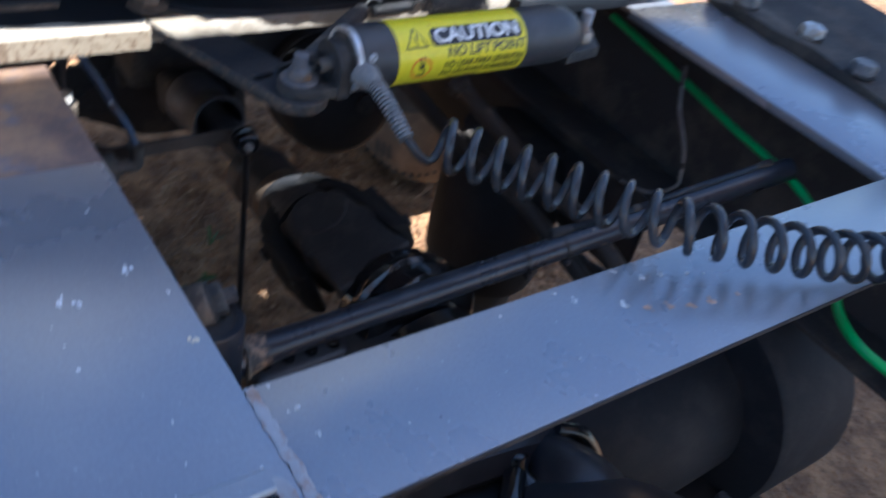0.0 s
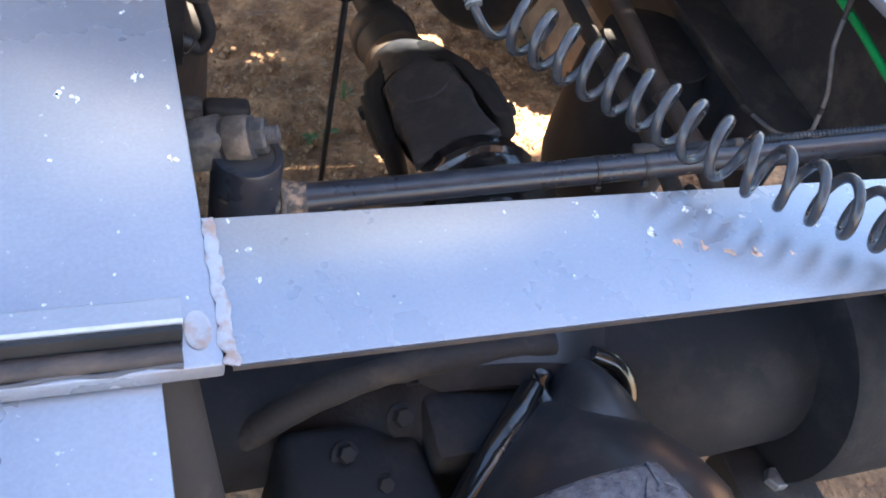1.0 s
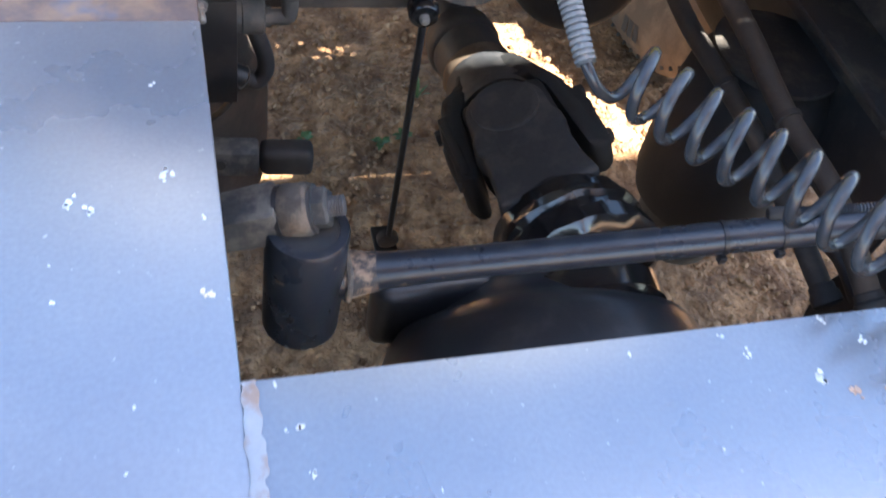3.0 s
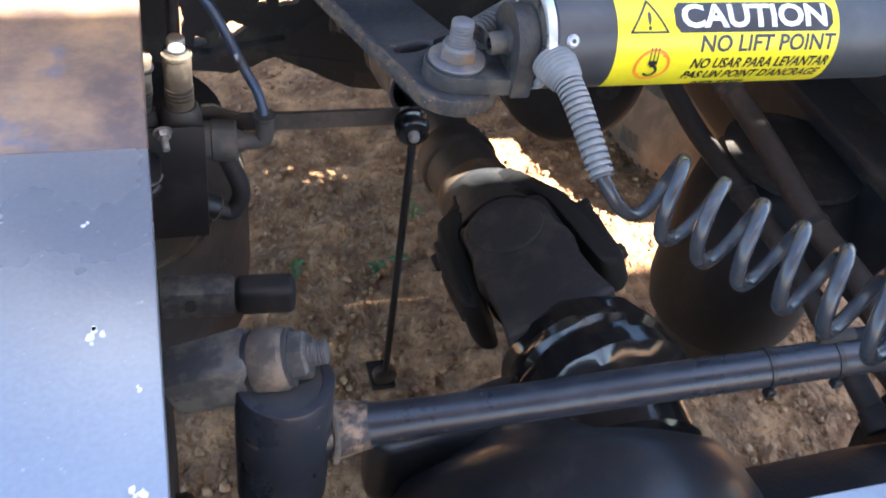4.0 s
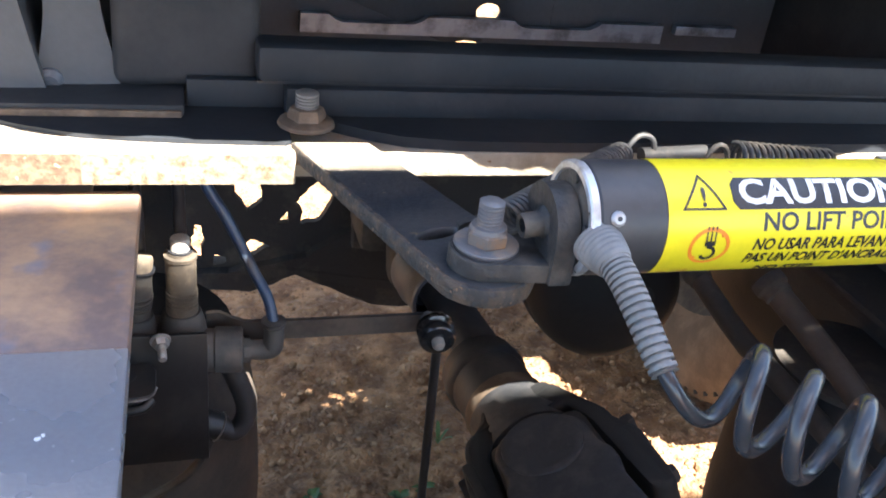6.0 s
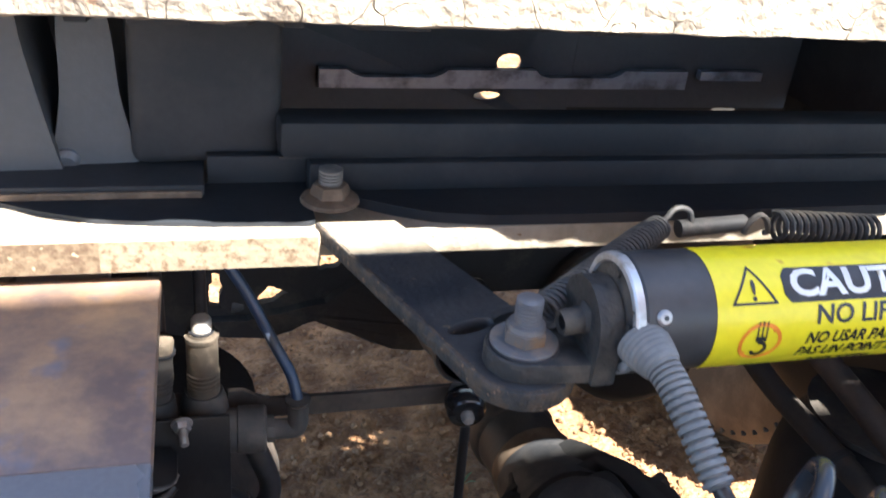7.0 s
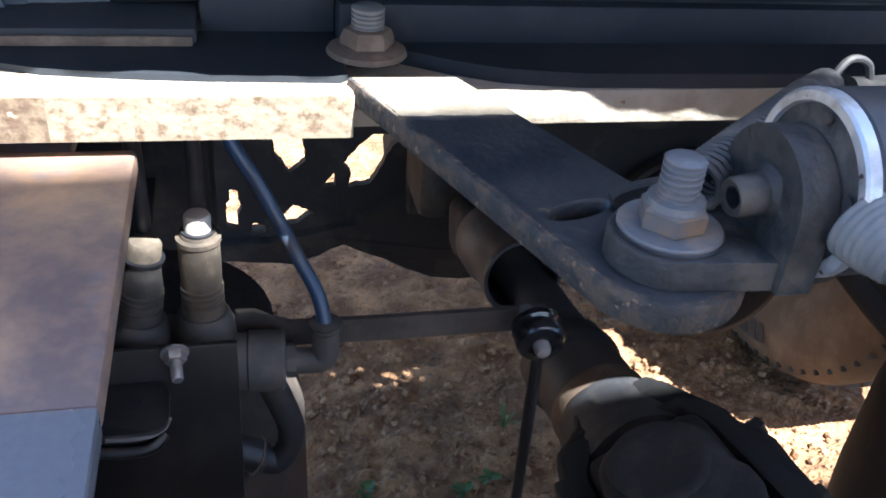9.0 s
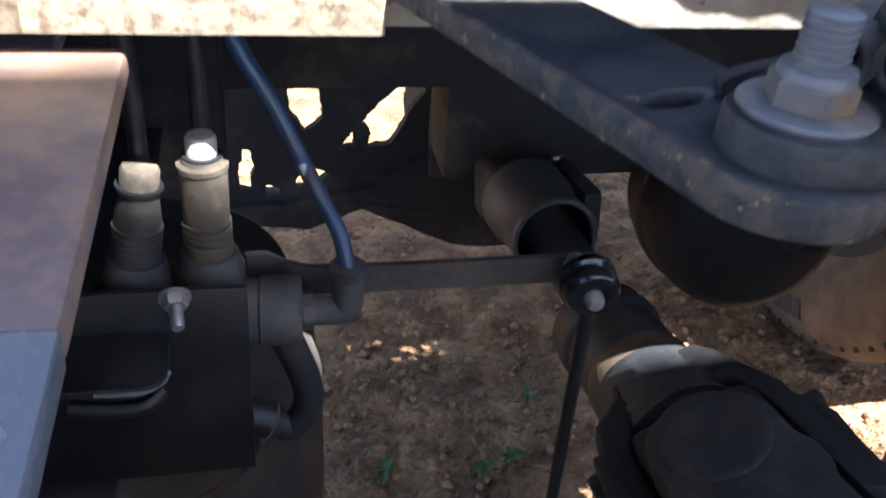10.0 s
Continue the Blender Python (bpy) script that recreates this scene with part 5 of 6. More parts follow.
# ---- levelling valve ----
def levelling_valve():
    ob = thing("levelling_valve", "dusty black air suspension levelling valve with fittings and lever", "valve", (-0.42, 0.53, 0.75))
    part("back_plate", box(-0.560, -0.387, 0.5075, 0.512, 0.700, 0.836, 0.001), M_GLOSSDUST, ob)
    body = part("body", box(-0.475, -0.392, 0.513, 0.575, 0.745, 0.806, 0.006), M_DUSTGREYDARK2, ob)
    part("body_top", box(-0.468, -0.388, 0.520, 0.570, 0.8065, 0.817, 0.004), M_VALVE, body)
    corner = [(-0.440 + 0.012 * math.cos(a), 0.474 + 0.011 * math.sin(a)) for a in [-math.pi / 2 * (1 - i / 7) for i in range(8)]]
    tab = part("tab", prism([(-0.560, 0.4640)] + corner + [(-0.428, 0.498), (-0.433, 0.5070), (-0.560, 0.5070)], 0.8065, 0.8110, 0.0008), M_GLOSSDUST, ob, "black tab with a bolt hole")
    # pale line paints the glint along the tab's lit edge
    part("tab_glint", sweep(spline([(-0.462, 0.4630, 0.8080), (-0.447, 0.4625, 0.8078), (-0.438, 0.4635, 0.8078), (-0.4305, 0.4690, 0.8080), (-0.4275, 0.4770, 0.8082)], 8), 0.0013, 8), M_DUSTGREY, tab, "pale line painting the glint on the rim")
    part("tab_hole", lathe([(0.0085, 0), (0.0085, 0.0005), (0.002, 0.0005)], pose(-0.4512, 0.4896, 0.8110), 22), M_INK, tab)
    part("tab_stop", sweep(spline([(-0.475, 0.4655, 0.7985), (-0.452, 0.4645, 0.7965), (-0.438, 0.4660, 0.7975), (-0.431, 0.4720, 0.8010)], 8), 0.0042, 10), M_GLOSSDUST, tab)
    d = Vector((0.10, -0.95, -0.28)).normalized()
    p = Vector((-0.424, 0.5072, 0.833))
    part("stud_washer", lathe([(0.0085, 0), (0.0085, 0.0015), (0.004, 0.0015)], along(p, p + d), 20), M_ZINC, ob)
    part("stud_nut", hexagon(along(p + d * 0.0016, p + d), 0.0068, 0.006), M_ZINC, ob)
    part("stud", thread(along(p + d * 0.0076, p + d), 0.0036, 0.013, 0.0012), M_ZINC, ob)
    for x, y, top, mat in ((-0.4065, 0.538, 0.8985, M_DUSTGREYDARK2), (-0.4460, 0.536, 0.8830, M_DUSTGREYDARK2)):
        m = pose(x, y, 0)
        if top < 0.89:
            m = Matrix.Translation((x, y, 0.83)) @ pose(0, 0, 0, 0, 8, 0) @ Matrix.Translation((0, 0, -0.83))
        base = part("fitting_base", lathe([(0.0185, 0.8172), (0.0200, 0.820), (0.0190, 0.828), (0.0165, 0.838), (0.0150, 0.8405)], m, 28), mat, ob)
        prof = [(0.0125, 0.834)]
        for k in range(4):
            z = 0.846 + 0.0042 * k
            prof += [(0.0132, z), (0.0132, z + 0.0022), (0.0122, z + 0.0028)]
        if top > 0.89:
            prof += [(0.0125, 0.872), (0.0125, top - 0.007), (0.0134, top - 0.006), (0.0134, top - 0.003), (0.0110, top - 0.002), (0.0105, top)]
        else:
            prof += [(0.0120, 0.866), (0.0108, 0.874), (0.0104, top)]
        # upper body and cap coloured paler as sunlit, the base darker as shaded
        fit = part("fitting", lathe(prof, m, 32), M_FITTING if top > 0.89 else M_DUSTGREYDARK2, ob)
        wide = 0.0080 if top > 0.89 else 0.0100
        part("fitting_cap", lathe([(wide, top - 0.001), (wide, top + 0.0105), (wide - 0.0012, top + 0.0125), (0.001, top + 0.0130)], m, 24), M_TUBEPALE if top > 0.89 else M_FITTING, fit, "dusty cap, its sunlit tone put into the colour")
        part("fitting_seal", lathe([(wide, top + 0.0001), (wide + 0.0022, top + 0.0003), (wide + 0.0022, top + 0.0018), (wide, top + 0.0020)], m, 24), M_INK, fit)
        x += 0.0075 if top < 0.89 else 0.0
        part("fitting_tube", sweep([(x, y + 0.013, top + 0.004), (x, y + 0.013, top + 0.04), (x - 0.002, y + 0.013, 0.979)], 0.0050, 16), M_INK, ob, "black nylon air tube")
    # round switch body and elbow
    part("side_barrel", lathe([(0.016, 0), (0.0185, 0.002), (0.0185, 0.010), (0.0200, 0.011), (0.0200, 0.032), (0.0175, 0.034)], along((-0.391, 0.527, 0.806), (-0.355, 0.525, 0.806)), 32), M_VALVE, ob)
    elbow = part("elbow", sweep(spline([(-0.357, 0.525, 0.8055), (-0.345, 0.524, 0.8053), (-0.3335, 0.523, 0.807), (-0.3315, 0.523, 0.816), (-0.3318, 0.523, 0.8315)], 8), 0.0088, 18), M_VALVE, ob)
    part("elbow_collar", lathe([(0.0095, 0), (0.0105, 0.002), (0.0095, 0.0035), (0.0105, 0.0055), (0.0085, 0.0065)], pose(-0.3318, 0.523, 0.8305), 24), M_DUSTGREYDARK2, elbow)
    part("elbow_hex", lathe([(0.0115, 0), (0.0115, 0.006)], along((-0.357, 0.525, 0.8055), (-0.34, 0.525, 0.8055)), 8), M_VALVE, elbow)
    tube = spline([(-0.3318, 0.523, 0.834), (-0.3365, 0.532, 0.8535), (-0.3477, 0.542, 0.8745), (-0.3580, 0.545, 0.8975), (-0.3703, 0.550, 0.9231), (-0.3860, 0.556, 0.9510), (-0.396, 0.570, 0.978)], 10)
    part("air_tube", sweep(tube, 0.0047, 14), M_BLUE, ob, "blue-black nylon air tube")
    # lever
    lever = []
    for x, z in ((-0.387, 0.8195), (-0.375, 0.8195), (-0.364, 0.8130), (-0.352, 0.8085), (-0.30, 0.8075), (-0.235, 0.8075), (-0.172, 0.8075)):
        lever.append((x, z))
    bm = bmesh.new()
    rings = []
    for x, z in lever:
        h = 0.0095
        rings.append([bm.verts.new((x, y, zz)) for y, zz in ((0.548, z - h), (0.548, z + h), (0.5525, z + h), (0.5525, z - h))])
    for lo, hi in zip(rings, rings[1:]):
        for k in range(4):
            bm.faces.new((lo[k], lo[(k + 1) % 4], hi[(k + 1) % 4], hi[k]))
    bm.faces.new(rings[0])
    bm.faces.new(rings[-1][::-1])
    part("lever", bm, M_LEVER, ob, "dusty brown flat steel lever")
    return ob


M_FITTING = material("dust_tan_sunlit_plastic", (0.080, 0.064, 0.048), 0.75, second=(0.150, 0.118, 0.085), scale=40, amount=0.5, bump=0.2)
M_VALVE = material("dusty_grey_valve", (0.062, 0.060, 0.058), 0.72, second=(0.11, 0.098, 0.085), scale=30, amount=0.5, bump=0.15)
M_GLOSSDUST = material("dusty_gloss_black", (0.013, 0.013, 0.015), 0.42, second=(0.030, 0.028, 0.027), scale=18, amount=0.4, bump=0.08)
M_DUSTGREYDARK2 = material("dusty_dark_plastic", (0.036, 0.034, 0.033), 0.7, second=(0.075, 0.067, 0.058), scale=30, amount=0.5, bump=0.15)
M_LEVER = material("brown_dusty_flat_steel", (0.042, 0.035, 0.030), 0.75, second=(0.07, 0.058, 0.047), scale=30, amount=0.5, bump=0.2)
M_TUBEPALE = material("dust_pale_sunlit_cap", (0.45, 0.42, 0.37), 0.7, second=(0.55, 0.52, 0.47), scale=40, amount=0.5, bump=0.1)
levelling_valve()


def linkage_rod():
    ob = thing("linkage_rod", "thin black linkage rod with rubber grommets at both ends", "linkage rod", (-0.2, 0.45, 0.55))
    top, low = Vector((-0.1830, 0.5240, 0.809)), Vector((-0.1608, 0.5553, 0.362))
    part("rod", rod(top, low, 0.0045, 14), M_GLOSSDUST, ob)
    g = part("grommet", lathe([(0.012, 0), (0.0175, 0.004), (0.0178, 0.009), (0.0140, 0.0115), (0.0140, 0.0135), (0.0176, 0.016), (0.0172, 0.021), (0.0155, 0.0235), (0.0100, 0.0245), (0.0095, 0.0230), (0.004, 0.0230)], along((-0.1840, 0.5370, 0.8145), (-0.1862, 0.509, 0.8100)), 32), M_GLOSS, ob, "shiny black rubber grommet")
    part("grommet_stud", lathe([(0.0058, -0.002), (0.0058, 0.0035), (0.0045, 0.0065), (0.001, 0.0075)], along((-0.1860, 0.5130, 0.8104), (-0.1864, 0.5040, 0.8090)), 16), M_DUSTGREY, g, "dusty stud end")
    part("pivot_shank", rod((-0.1870, 0.5500, 0.8110), (-0.1843, 0.534, 0.8140), 0.0078, 14), M_DUSTGREY, ob)
    part("low_grommet", lathe([(0.010, 0), (0.0165, 0.003), (0.0165, 0.014), (0.010, 0.018)], along(low + Vector((0, 0.012, 0)), low - Vector((0, 0.01, 0))), 24), M_RUBBER, ob)
    part("foot_tab", box(-0.178, -0.143, 0.552, 0.600, 0.334, 0.343, 0.003), M_BELLOWS, ob)
    return ob


linkage_rod()


# ---- hoses and coiled cord ----
def spiral_cord():
    ob = thing("spiral_cord", "glossy black coiled electrical cord with a grey ribbed boot", "coiled cord", (-0.05, 0.1, 0.98))
    p0, p1 = Vector((-0.1745, 0.292, 1.040)), Vector((-0.1605, 0.214, 1.004))
    mid = p0.lerp(p1, 0.35) + Vector((0, -0.004, 0.006))
    path = spline([p0, mid, p1], 30)

    def boot_r(t):
        if t < 0.36:
            return 0.0146 - 0.0042 * (t / 0.36) ** 1.6 + 0.0002 * math.sin(120 * t)
        return 0.0087 - 0.0020 * (t - 0.36) + (0.0007 if (16 * (t - 0.36) / 0.64) % 1.0 < 0.66 else -0.0013)
    fine = []
    for i in range(300):
        f = i / 299 * (len(path) - 1)
        k = min(int(f), len(path) - 2)
        fine.append(path[k].lerp(path[k + 1], f - k))
    part("boot", sweep(fine, boot_r, 22), M_BOOT, ob, "grey dusty ribbed rubber boot")
    axis = spline([(-0.136, 0.208, 1.001), (-0.118, 0.190, 1.001), (-0.100, 0.164, 1.001), (-0.066, 0.118, 1.001), (-0.029, 0.064, 1.004), (0.007, -0.005, 1.013), (0.045, -0.040, 1.014), (0.084, -0.068, 1.012),
                   (0.15, -0.105, 1.008), (0.23, -0.13, 1.003), (0.33, -0.14, 0.998)], 10)
    # wound at an even pitch along the axis
    cuts = [0.0]
    for a, b in zip(axis, axis[1:]):
        cuts.append(cuts[-1] + (b - a).length)
    pts, side, count = [], None, 600
    for i in range(count + 1):
        v = i / count
        here = Vector([float(np.interp(v * cuts[-1], cuts, [a[k] for a in axis])) for k in range(3)])
        ahead = Vector([float(np.interp((v + 0.01) * cuts[-1], cuts, [a[k] for a in axis])) for k in range(3)])
        back = Vector([float(np.interp((v - 0.01) * cuts[-1], cuts, [a[k] for a in axis])) for k in range(3)])
        t = (ahead - back).normalized()
        side = t.orthogonal().normalized() if side is None else (side - t * side.dot(t)).normalized()
        turn = 2.4 + 2 * math.pi * 21.5 * (v + 0.1 * v * (1 - v))
        pts.append(here + (0.0245 - 0.0025 * v) * (math.cos(turn) * side + math.sin(turn) * t.cross(side)))
    # the lead hangs from the boot and runs into the first turn
    begin, out = p1 - (p1 - p0).normalized() * 0.004, (p1 - p0).normalized() * 0.075
    into = (pts[12] - pts[10]).normalized() * 0.085
    lead = []
    for i in range(25):
        t = i / 24
        lead.append((2 * t ** 3 - 3 * t * t + 1) * begin + (t ** 3 - 2 * t * t + t) * out + (3 * t * t - 2 * t ** 3) * pts[10] + (t ** 3 - t * t) * into)
    part("cord", sweep([*lead[:-1], *pts[10:]], 0.0047, 12), M_CORD, ob)
    return ob


M_BOOT = material("grey_ribbed_rubber", (0.15, 0.155, 0.16), 0.7, second=(0.21, 0.21, 0.21), scale=45, amount=0.5, bump=0.15)
spiral_cord()


def hose(name, label, points, r, mat, category="hose", steps=10):
    ob = thing(name, label, category, points[0])
    way = spline(points, steps)
    part("tube", sweep(way, r, 14), mat, ob)
    r = r(0.0) if callable(r) else r
    for a, b in ((way[0], way[1]), (way[-1], way[-2])):
        part("end_fitting", lathe([(r * 1.05, -0.002), (r * 1.35, 0.0), (r * 1.35, 0.014), (r * 1.15, 0.018), (r * 1.15, 0.026), (r * 1.02, 0.028)], along(a, b), 18), M_DARK, ob)
    mid = len(way) // 2
    part("clip", lathe([(r * 1.02, 0), (r * 1.18, 0.001), (r * 1.18, 0.009), (r * 1.02, 0.010)], along(way[mid], way[mid + 1]), 18), M_DARK, ob)
    return ob


hose("air_line", "bright green nylon air line along the chassis rail", [(0.53, 0.62, 0.90), (0.520, 0.416, 0.88), (0.482, 0.262, 0.88), (0.44, 0.09, 0.88), (0.36, -0.02, 0.87), (0.265, -0.11, 0.87), (0.28, -0.20, 0.85), (0.36, -0.4, 0.8)], 0.0062, M_GREEN, "air line")
hose("suspension_hose", "black rubber hose running down beside the air spring", [(0.30, 0.70, 0.74), (0.33, 0.60, 0.70), (0.34, 0.48, 0.67), (0.345, 0.34, 0.66), (0.36, 0.2, 0.60)], 0.016, M_BROWN)
hose("suspension_hose", "black rubber hose running down beside the air spring", [(0.305, 0.86, 0.66), (0.315, 0.73, 0.63), (0.325, 0.60, 0.62), (0.33, 0.46, 0.61), (0.35, 0.25, 0.55)], 0.015, M_BROWN)
hose("cable_loom", "black ribbed cable loom lying on the torque rod", [(0.085, 0.197, 0.826), (0.13, 0.188, 0.836), (0.20, 0.176, 0.851), (0.30, 0.162, 0.874), (0.42, 0.144, 0.900)], lambda t: 0.0052 + 0.0011 * math.sin(560 * t), M_CORD, "cable loom", 90)
hose("sensor_cable", "thin grey sensor cable hanging inside the chassis rail", [(0.455, 0.36, 0.93), (0.45, 0.338, 0.873), (0.45, 0.321, 0.848), (0.45, 0.300, 0.817), (0.45, 0.289, 0.780), (0.45, 0.290, 0.753), (0.45, 0.336, 0.712), (0.45, 0.42, 0.69)], 0.0032, M_DUSTGREY, "cable")
hose("low_hose", "black rubber hose looping beside the axle", [(0.42, 0.40, 0.52), (0.43, 0.33, 0.53), (0.44, 0.26, 0.50), (0.46, 0.20, 0.45), (0.50, 0.12, 0.40)], 0.012, M_RUBBER)


# ---- air springs ----
def air_spring(x, y, r, z0, z1, mat, label):
    ob = thing("air_spring", label, "air spring", (x, y, z0), "air springs")
    h = z1 - z0
    part("piston", lathe([(r * 0.62, 0), (r * 0.66, 0.02), (r * 0.70, h * 0.35)], pose(x, y, z0), 40), M_DARK, ob)
    prof = [(r * 0.70, h * 0.30), (r * 0.92, h * 0.28), (r * 1.0, h * 0.36), (r * 1.02, h * 0.5), (r * 1.0, h * 0.78), (r * 0.94, h * 0.9), (r * 0.80, h * 0.97), (r * 0.6, h)]
    part("bellows", lumpy(lathe(prof, pose(x, y, z0), 48, caps=False), 0.002, 20), mat, ob)
    part("top_plate", lathe([(r * 0.82, h), (r * 0.82, h + 0.008)], pose(x, y, z0), 40), M_DARK, ob)
    return ob


air_spring(-0.475, 0.705, 0.145, 0.26, 0.70, M_BROWN, "brown dusty rubber air spring below the levelling valve")
air_spring(0.445, 0.66, 0.125, 0.18, 0.62, M_BELLOWS, "black rubber air spring beside the drive shaft")


def valve_hose():
    ob = thing("spring_hose", "black rubber hose with a clamp beside the air spring", "hose", (-0.36, 0.6, 0.6))
    part("clamp_end", lathe([(0.0120, 0), (0.0128, 0.004), (0.0128, 0.026), (0.0115, 0.030)], along((-0.4000, 0.530, 0.7285), (-0.3740, 0.530, 0.7148)), 20), M_GLOSSDUST, ob)
    part("clamp", lathe([(0.0130, 0), (0.0140, 0.0008), (0.0130, 0.0016)], along((-0.3785, 0.530, 0.7172), (-0.3740, 0.530, 0.7148)), 20), M_ZINC, ob, "thin bright wire clamp")
    part("hose", sweep(spline([(-0.3780, 0.530, 0.7168), (-0.3640, 0.530, 0.7105), (-0.3545, 0.532, 0.7230), (-0.3540, 0.532, 0.7420), (-0.3605, 0.531, 0.7650), (-0.3690, 0.529, 0.7900)], 10), 0.0095, 14), M_RUBBER, ob)
    part("strap", sweep(spline([(-0.3830, 0.532, 0.7060), (-0.3880, 0.530, 0.6950), (-0.3996, 0.530, 0.6708), (-0.4185, 0.530, 0.6521), (-0.450, 0.53, 0.632)], 10), 0.0042, 10), M_DUSTGREYDARK2, ob, "dusty dark bent strap")
    return ob


valve_hose()


# ---- forward axle, brake chamber, tyre ----
def forward_axle():
    ob = thing("forward_axle", "grimy black forward drive axle with torque arms", "drive axle", (0, 1.4, 0.3))
    part("housing_tube", lathe([(0.05, 0), (0.14, 0.03), (0.16, 0.15), (0.14, 0.25), (0.075, 0.40), (0.075, 0.9)], along((-0.10, 1.52, 0.48), (1.5, 1.52, 0.48)), 32), M_DARK, ob)
    part("carrier", lumpy(lathe([(0.15, 0), (0.15, 0.06), (0.12, 0.12), (0.09, 0.20), (0.08, 0.26)], along((0.03, 1.45, 0.50), (-0.05, 1.18, 0.60)), 32), 0.006, 14), M_DARK, ob)
    return ob


def diagonal_strut():
    ob = thing("diagonal_strut", "grimy black diagonal steel strut ahead of the drive shaft", "strut", (-0.3, 1.2, 0.4))
    up = Matrix(((1, 0, 0, 0), (0, 0, 1, 0), (0, 1, 0, 0), (0, 0, 0, 1)))

    def plate(name, outline, y0, y1, wave, seed):
        ring = []
        for (x0, z0), (x1, z1) in zip(outline, outline[1:] + outline[:1]):
            n = max(1, int(math.hypot(x1 - x0, z1 - z0) / 0.02))
            ring += [(x0 + (x1 - x0) * k / n, z0 + (z1 - z0) * k / n) for k in range(n)]
        part(name, lumpy(prism(ring, y0, y1, 0, up), wave, 30, seed), M_DARK, ob, smooth=False)
    plate("lower_arm", [(-0.60, 0.44), (-0.40, 0.427), (-0.335, 0.428), (-0.262, 0.440), (-0.20, 0.455), (-0.13, 0.50), (0.0, 0.60),
                        (0.1, 0.60), (0.1, 0.33), (-0.018, 0.34), (-0.074, 0.345), (-0.215, 0.417), (-0.302, 0.383), (-0.404, 0.397), (-0.60, 0.40)], 1.27, 1.33, 0.006, 1.0)
    # ragged web with gaps, through which the sunlit soil shows
    web = part("web", prism([(-0.43, 0.415), (-0.105, 0.415), (-0.105, 0.72), (-0.43, 0.72)], 1.290, 1.306, 0, up), M_DARK, ob, smooth=False)
    gaps = (((-0.326, 0.606), (-0.283, 0.607), (-0.276, 0.559), (-0.301, 0.537), (-0.323, 0.569)),
            ((-0.222, 0.552), (-0.195, 0.582), (-0.171, 0.606), (-0.154, 0.621), (-0.135, 0.624), (-0.1285, 0.599), (-0.151, 0.566), (-0.158, 0.548), (-0.175, 0.516), (-0.211, 0.511), (-0.206, 0.537)),
            ((-0.254, 0.512), (-0.232, 0.537), (-0.231, 0.512)),
            ((-0.391, 0.512), (-0.380, 0.511), (-0.377, 0.483), (-0.383, 0.457), (-0.377, 0.440), (-0.397, 0.446), (-0.400, 0.473)),
            ((-0.360, 0.452), (-0.339, 0.447), (-0.339, 0.434), (-0.361, 0.430)),
            ((-0.296, 0.483), (-0.262, 0.4675), (-0.295, 0.447), (-0.318, 0.446), (-0.315, 0.4605)))
    for i, gap in enumerate(gaps):
        ring = []
        for (x0, z0), (x1, z1) in zip(gap, gap[1:] + gap[:1]):
            n = max(2, int(math.hypot(x1 - x0, z1 - z0) / 0.007))
            for k in range(n):
                w = Vector((x0 + (x1 - x0) * k / n, z0 + (z1 - z0) * k / n, i))
                ring.append((w.x + 0.0035 * noise.noise(w * 110), w.y + 0.0035 * noise.noise(w * 110 + Vector((9, 4, 0)))))
        cutter = part("gap_cutter", prism(ring, 1.25, 1.35, 0, up), M_DARK)
        mod = web.modifiers.new("gap", "BOOLEAN")
        mod.object, mod.operation, mod.solver = cutter, "DIFFERENCE", "EXACT"
    deps = bpy.context.evaluated_depsgraph_get()
    cut = bpy.data.meshes.new_from_object(web.evaluated_get(deps))
    web.modifiers.clear()
    web.data = cut
    for old in [c for c in bpy.data.objects if c.name.startswith("gap_cutter")]:
        bpy.data.objects.remove(old)
    part("side_web", lumpy(box(-0.118, 0.09, 1.26, 1.30, 0.47, 0.72, 0.01), 0.006, 20), M_DARK, ob)
    return ob


def chassis_cross_member():
    ob = thing("chassis_cross_member", "grimy dark steel chassis cross member", "cross member", (0, 1.0, 0.7))
    part("beam", box(-0.568, 0.72, 1.15, 1.25, 0.665, 0.83, 0.006), M_DARK, ob)
    part("beam_top", box(-0.568, -0.005, 1.152, 1.248, 0.8305, 0.93, 0.004), M_DARK, ob)
    part("beam_top", box(0.105, 0.60, 1.152, 1.248, 0.8305, 0.93, 0.004), M_DARK, ob)
    part("lower_beam", lumpy(box(-0.13, 0.36, 1.16, 1.28, 0.52, 0.74, 0.02), 0.012, 9), M_DARK, ob)
    part("hanger", lumpy(box(-0.56, -0.405, 1.00, 1.05, 0.30, 0.93, 0.012), 0.006, 12), M_DARK, ob)
    return ob


forward_axle()
diagonal_strut()
chassis_cross_member()


def brake_chamber():
    ob = thing("brake_chamber", "round black brake chamber on the forward axle", "brake chamber", (0.24, 1.0, 0.4))
    m = along((0.288, 1.14, 0.503), (0.264, 0.985, 0.528))
    part("can", lathe([(0.09, -0.06), (0.127, -0.03), (0.131, -0.01), (0.131, 0.10), (0.125, 0.125), (0.105, 0.142), (0.055, 0.150), (0.001, 0.152)], m, 48), M_BELLOWS, ob)
    part("clamp_band", lathe([(0.132, 0.03), (0.136, 0.035), (0.136, 0.055), (0.132, 0.06)], m, 48), M_DARK, ob)
    part("centre_plug", lathe([(0.022, 0.150), (0.022, 0.158), (0.010, 0.158)], m @ pose(0.05, 0.0, 0), 24), M_DARK, ob)
    return ob


brake_chamber()


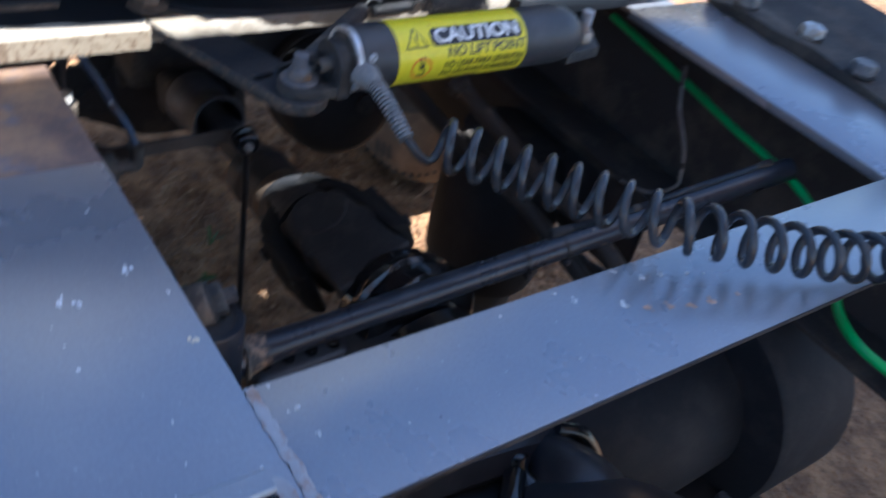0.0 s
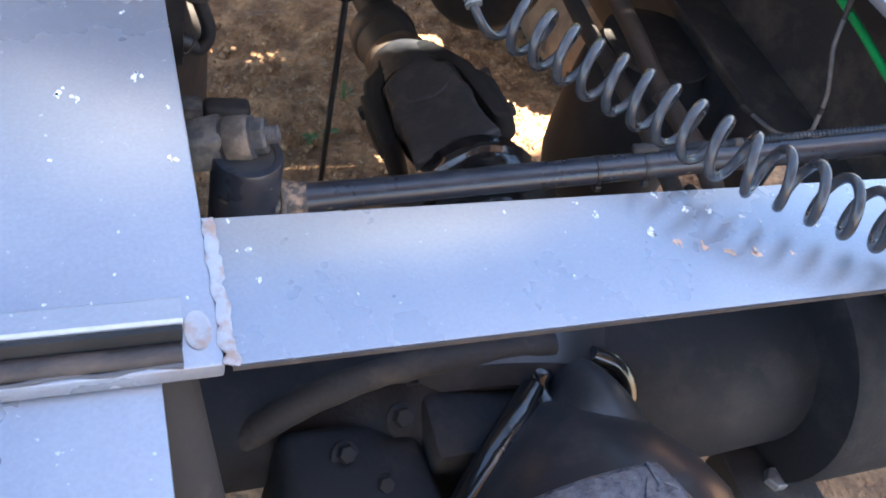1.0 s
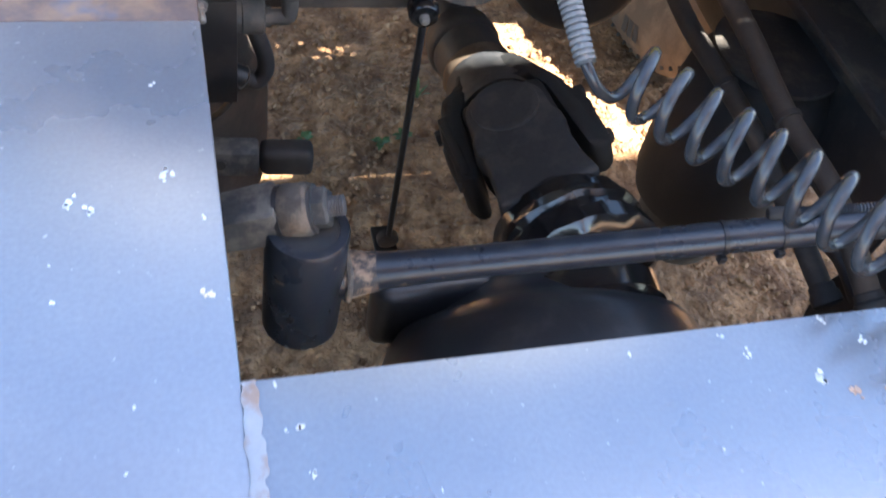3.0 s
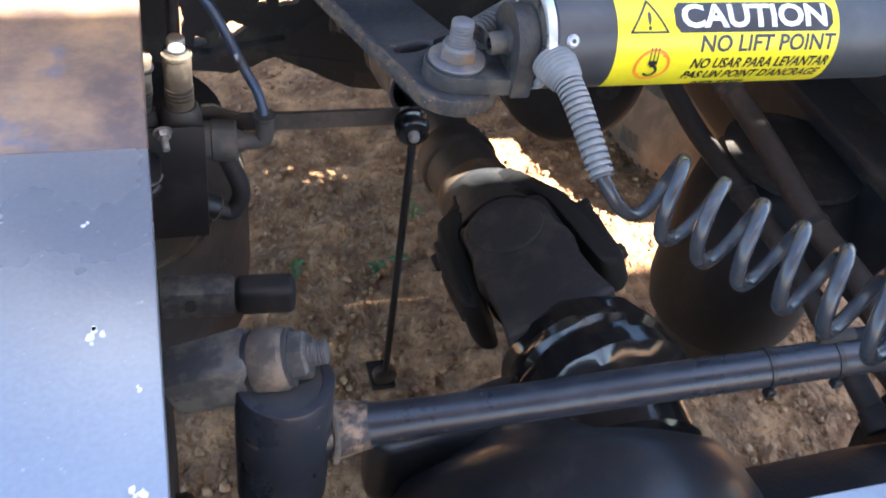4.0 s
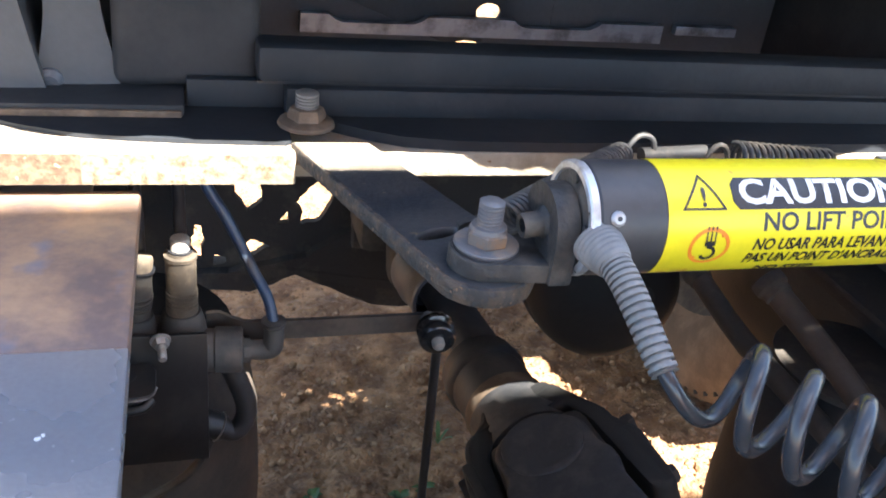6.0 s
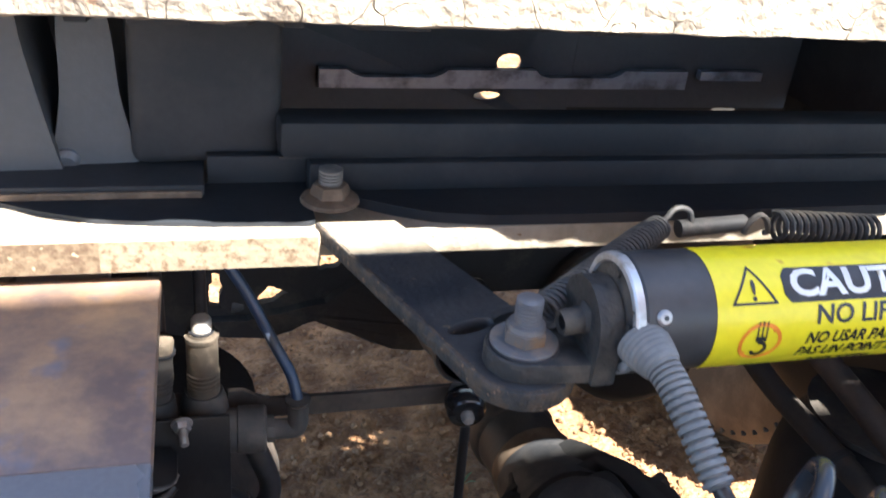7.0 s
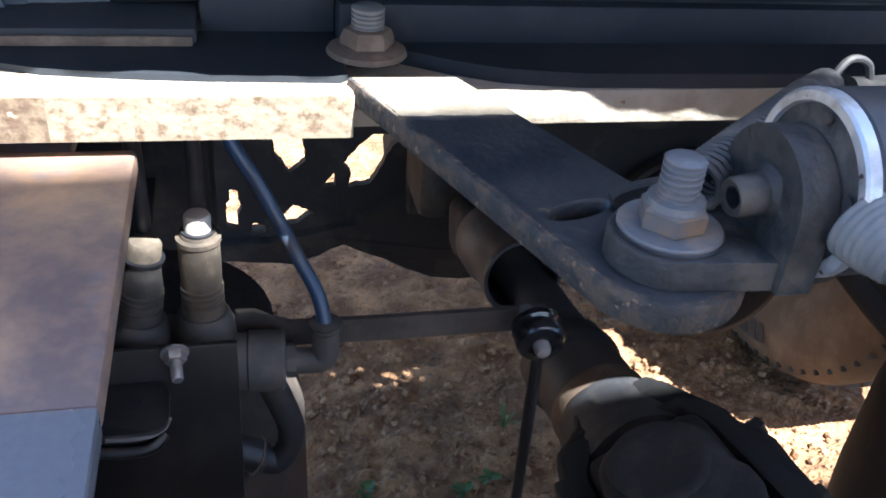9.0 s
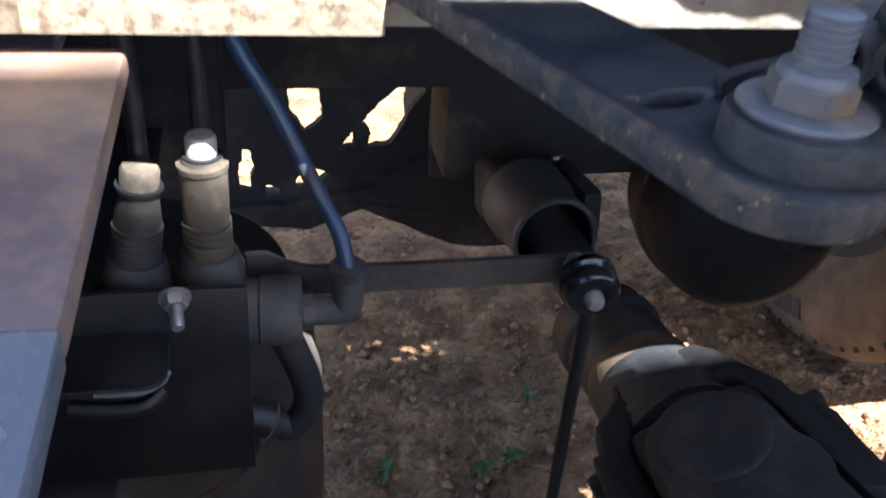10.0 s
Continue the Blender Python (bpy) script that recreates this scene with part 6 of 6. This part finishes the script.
def tyre():
    ob = thing("tyre", "dusty brown truck tyre standing on the soil", "tyre", (0.78, 1.46, 0.0))
    c = Vector((0.66, 1.47, 0.495))
    m = along(c, c + Vector((1, 0, 0)))
    prof = [(0.29, 0.05), (0.33, 0.015), (0.38, 0.0), (0.42, 0.002), (0.455, 0.014), (0.478, 0.032), (0.490, 0.05), (0.490, 0.24), (0.47, 0.27), (0.38, 0.29), (0.29, 0.25)]
    part("sidewall", lathe(prof, m, 96, caps=False), M_TYRE, ob)
    part("wheel_rim", lathe([(0.10, 0.08), (0.25, 0.08), (0.29, 0.05), (0.295, 0.045)], m, 48, caps=False), M_DARK, ob)
    for i in range(60):
        a = 2 * math.pi * i / 60
        lug = box(-0.010, 0.010, -0.006, 0.003, 0.060, 0.24, 0, m @ pose(0, 0, 0, 0, 0, math.degrees(a)) @ pose(0.488, 0, 0))
        part("tread_block", lug, M_TYRE, ob, smooth=False)
    for i in range(72):
        a = 2 * math.pi * i / 72
        slot = box(-0.005, 0.005, -0.0022, 0.0022, 0.013, 0.022, 0, m @ pose(0, 0, 0, 0, 0, math.degrees(a)) @ pose(0.464, 0, 0))
        part("shoulder_slot", slot, M_TREAD, ob, smooth=False)
    for i in range(3):
        a = math.atan2(-0.37, -0.10) + 0.075 * (i - 1)
        mark = bmesh.new()
        inner = [m @ Vector((r * math.cos(a + d), r * math.sin(a + d), -0.0012)) for r, d in ((0.385, -0.028), (0.385, 0.028), (0.427, 0.028), (0.427, -0.028))]
        mark.faces.new([mark.verts.new(p) for p in inner])
        part("sidewall_mark", mark, M_TREAD, ob)
    return ob


tyre()


def splash_panel():
    ob = thing("splash_panel", "flat black rubber splash panel beside the air spring", "splash panel", (0.52, 0.7, 0.46))
    bm = box(0.515, 0.525, 0.36, 1.10, 0.47, 0.675, 0.003)
    bmesh.ops.subdivide_edges(bm, edges=list(bm.edges), cuts=6, use_grid_fill=True)
    part("sheet", lumpy(bm, 0.006, 5), M_RUBBER, ob)
    for y in (0.45, 0.72, 1.0):
        part("rivet", lathe([(0.008, 0), (0.008, 0.002), (0.004, 0.004)], along((0.5145, y, 0.655), (0.50, y, 0.655)), 14), M_DUSTGREY, ob)
    part("stiffener", box(0.507, 0.5135, 0.36, 1.10, 0.64, 0.67, 0.002), M_DARK, ob)
    return ob


splash_panel()
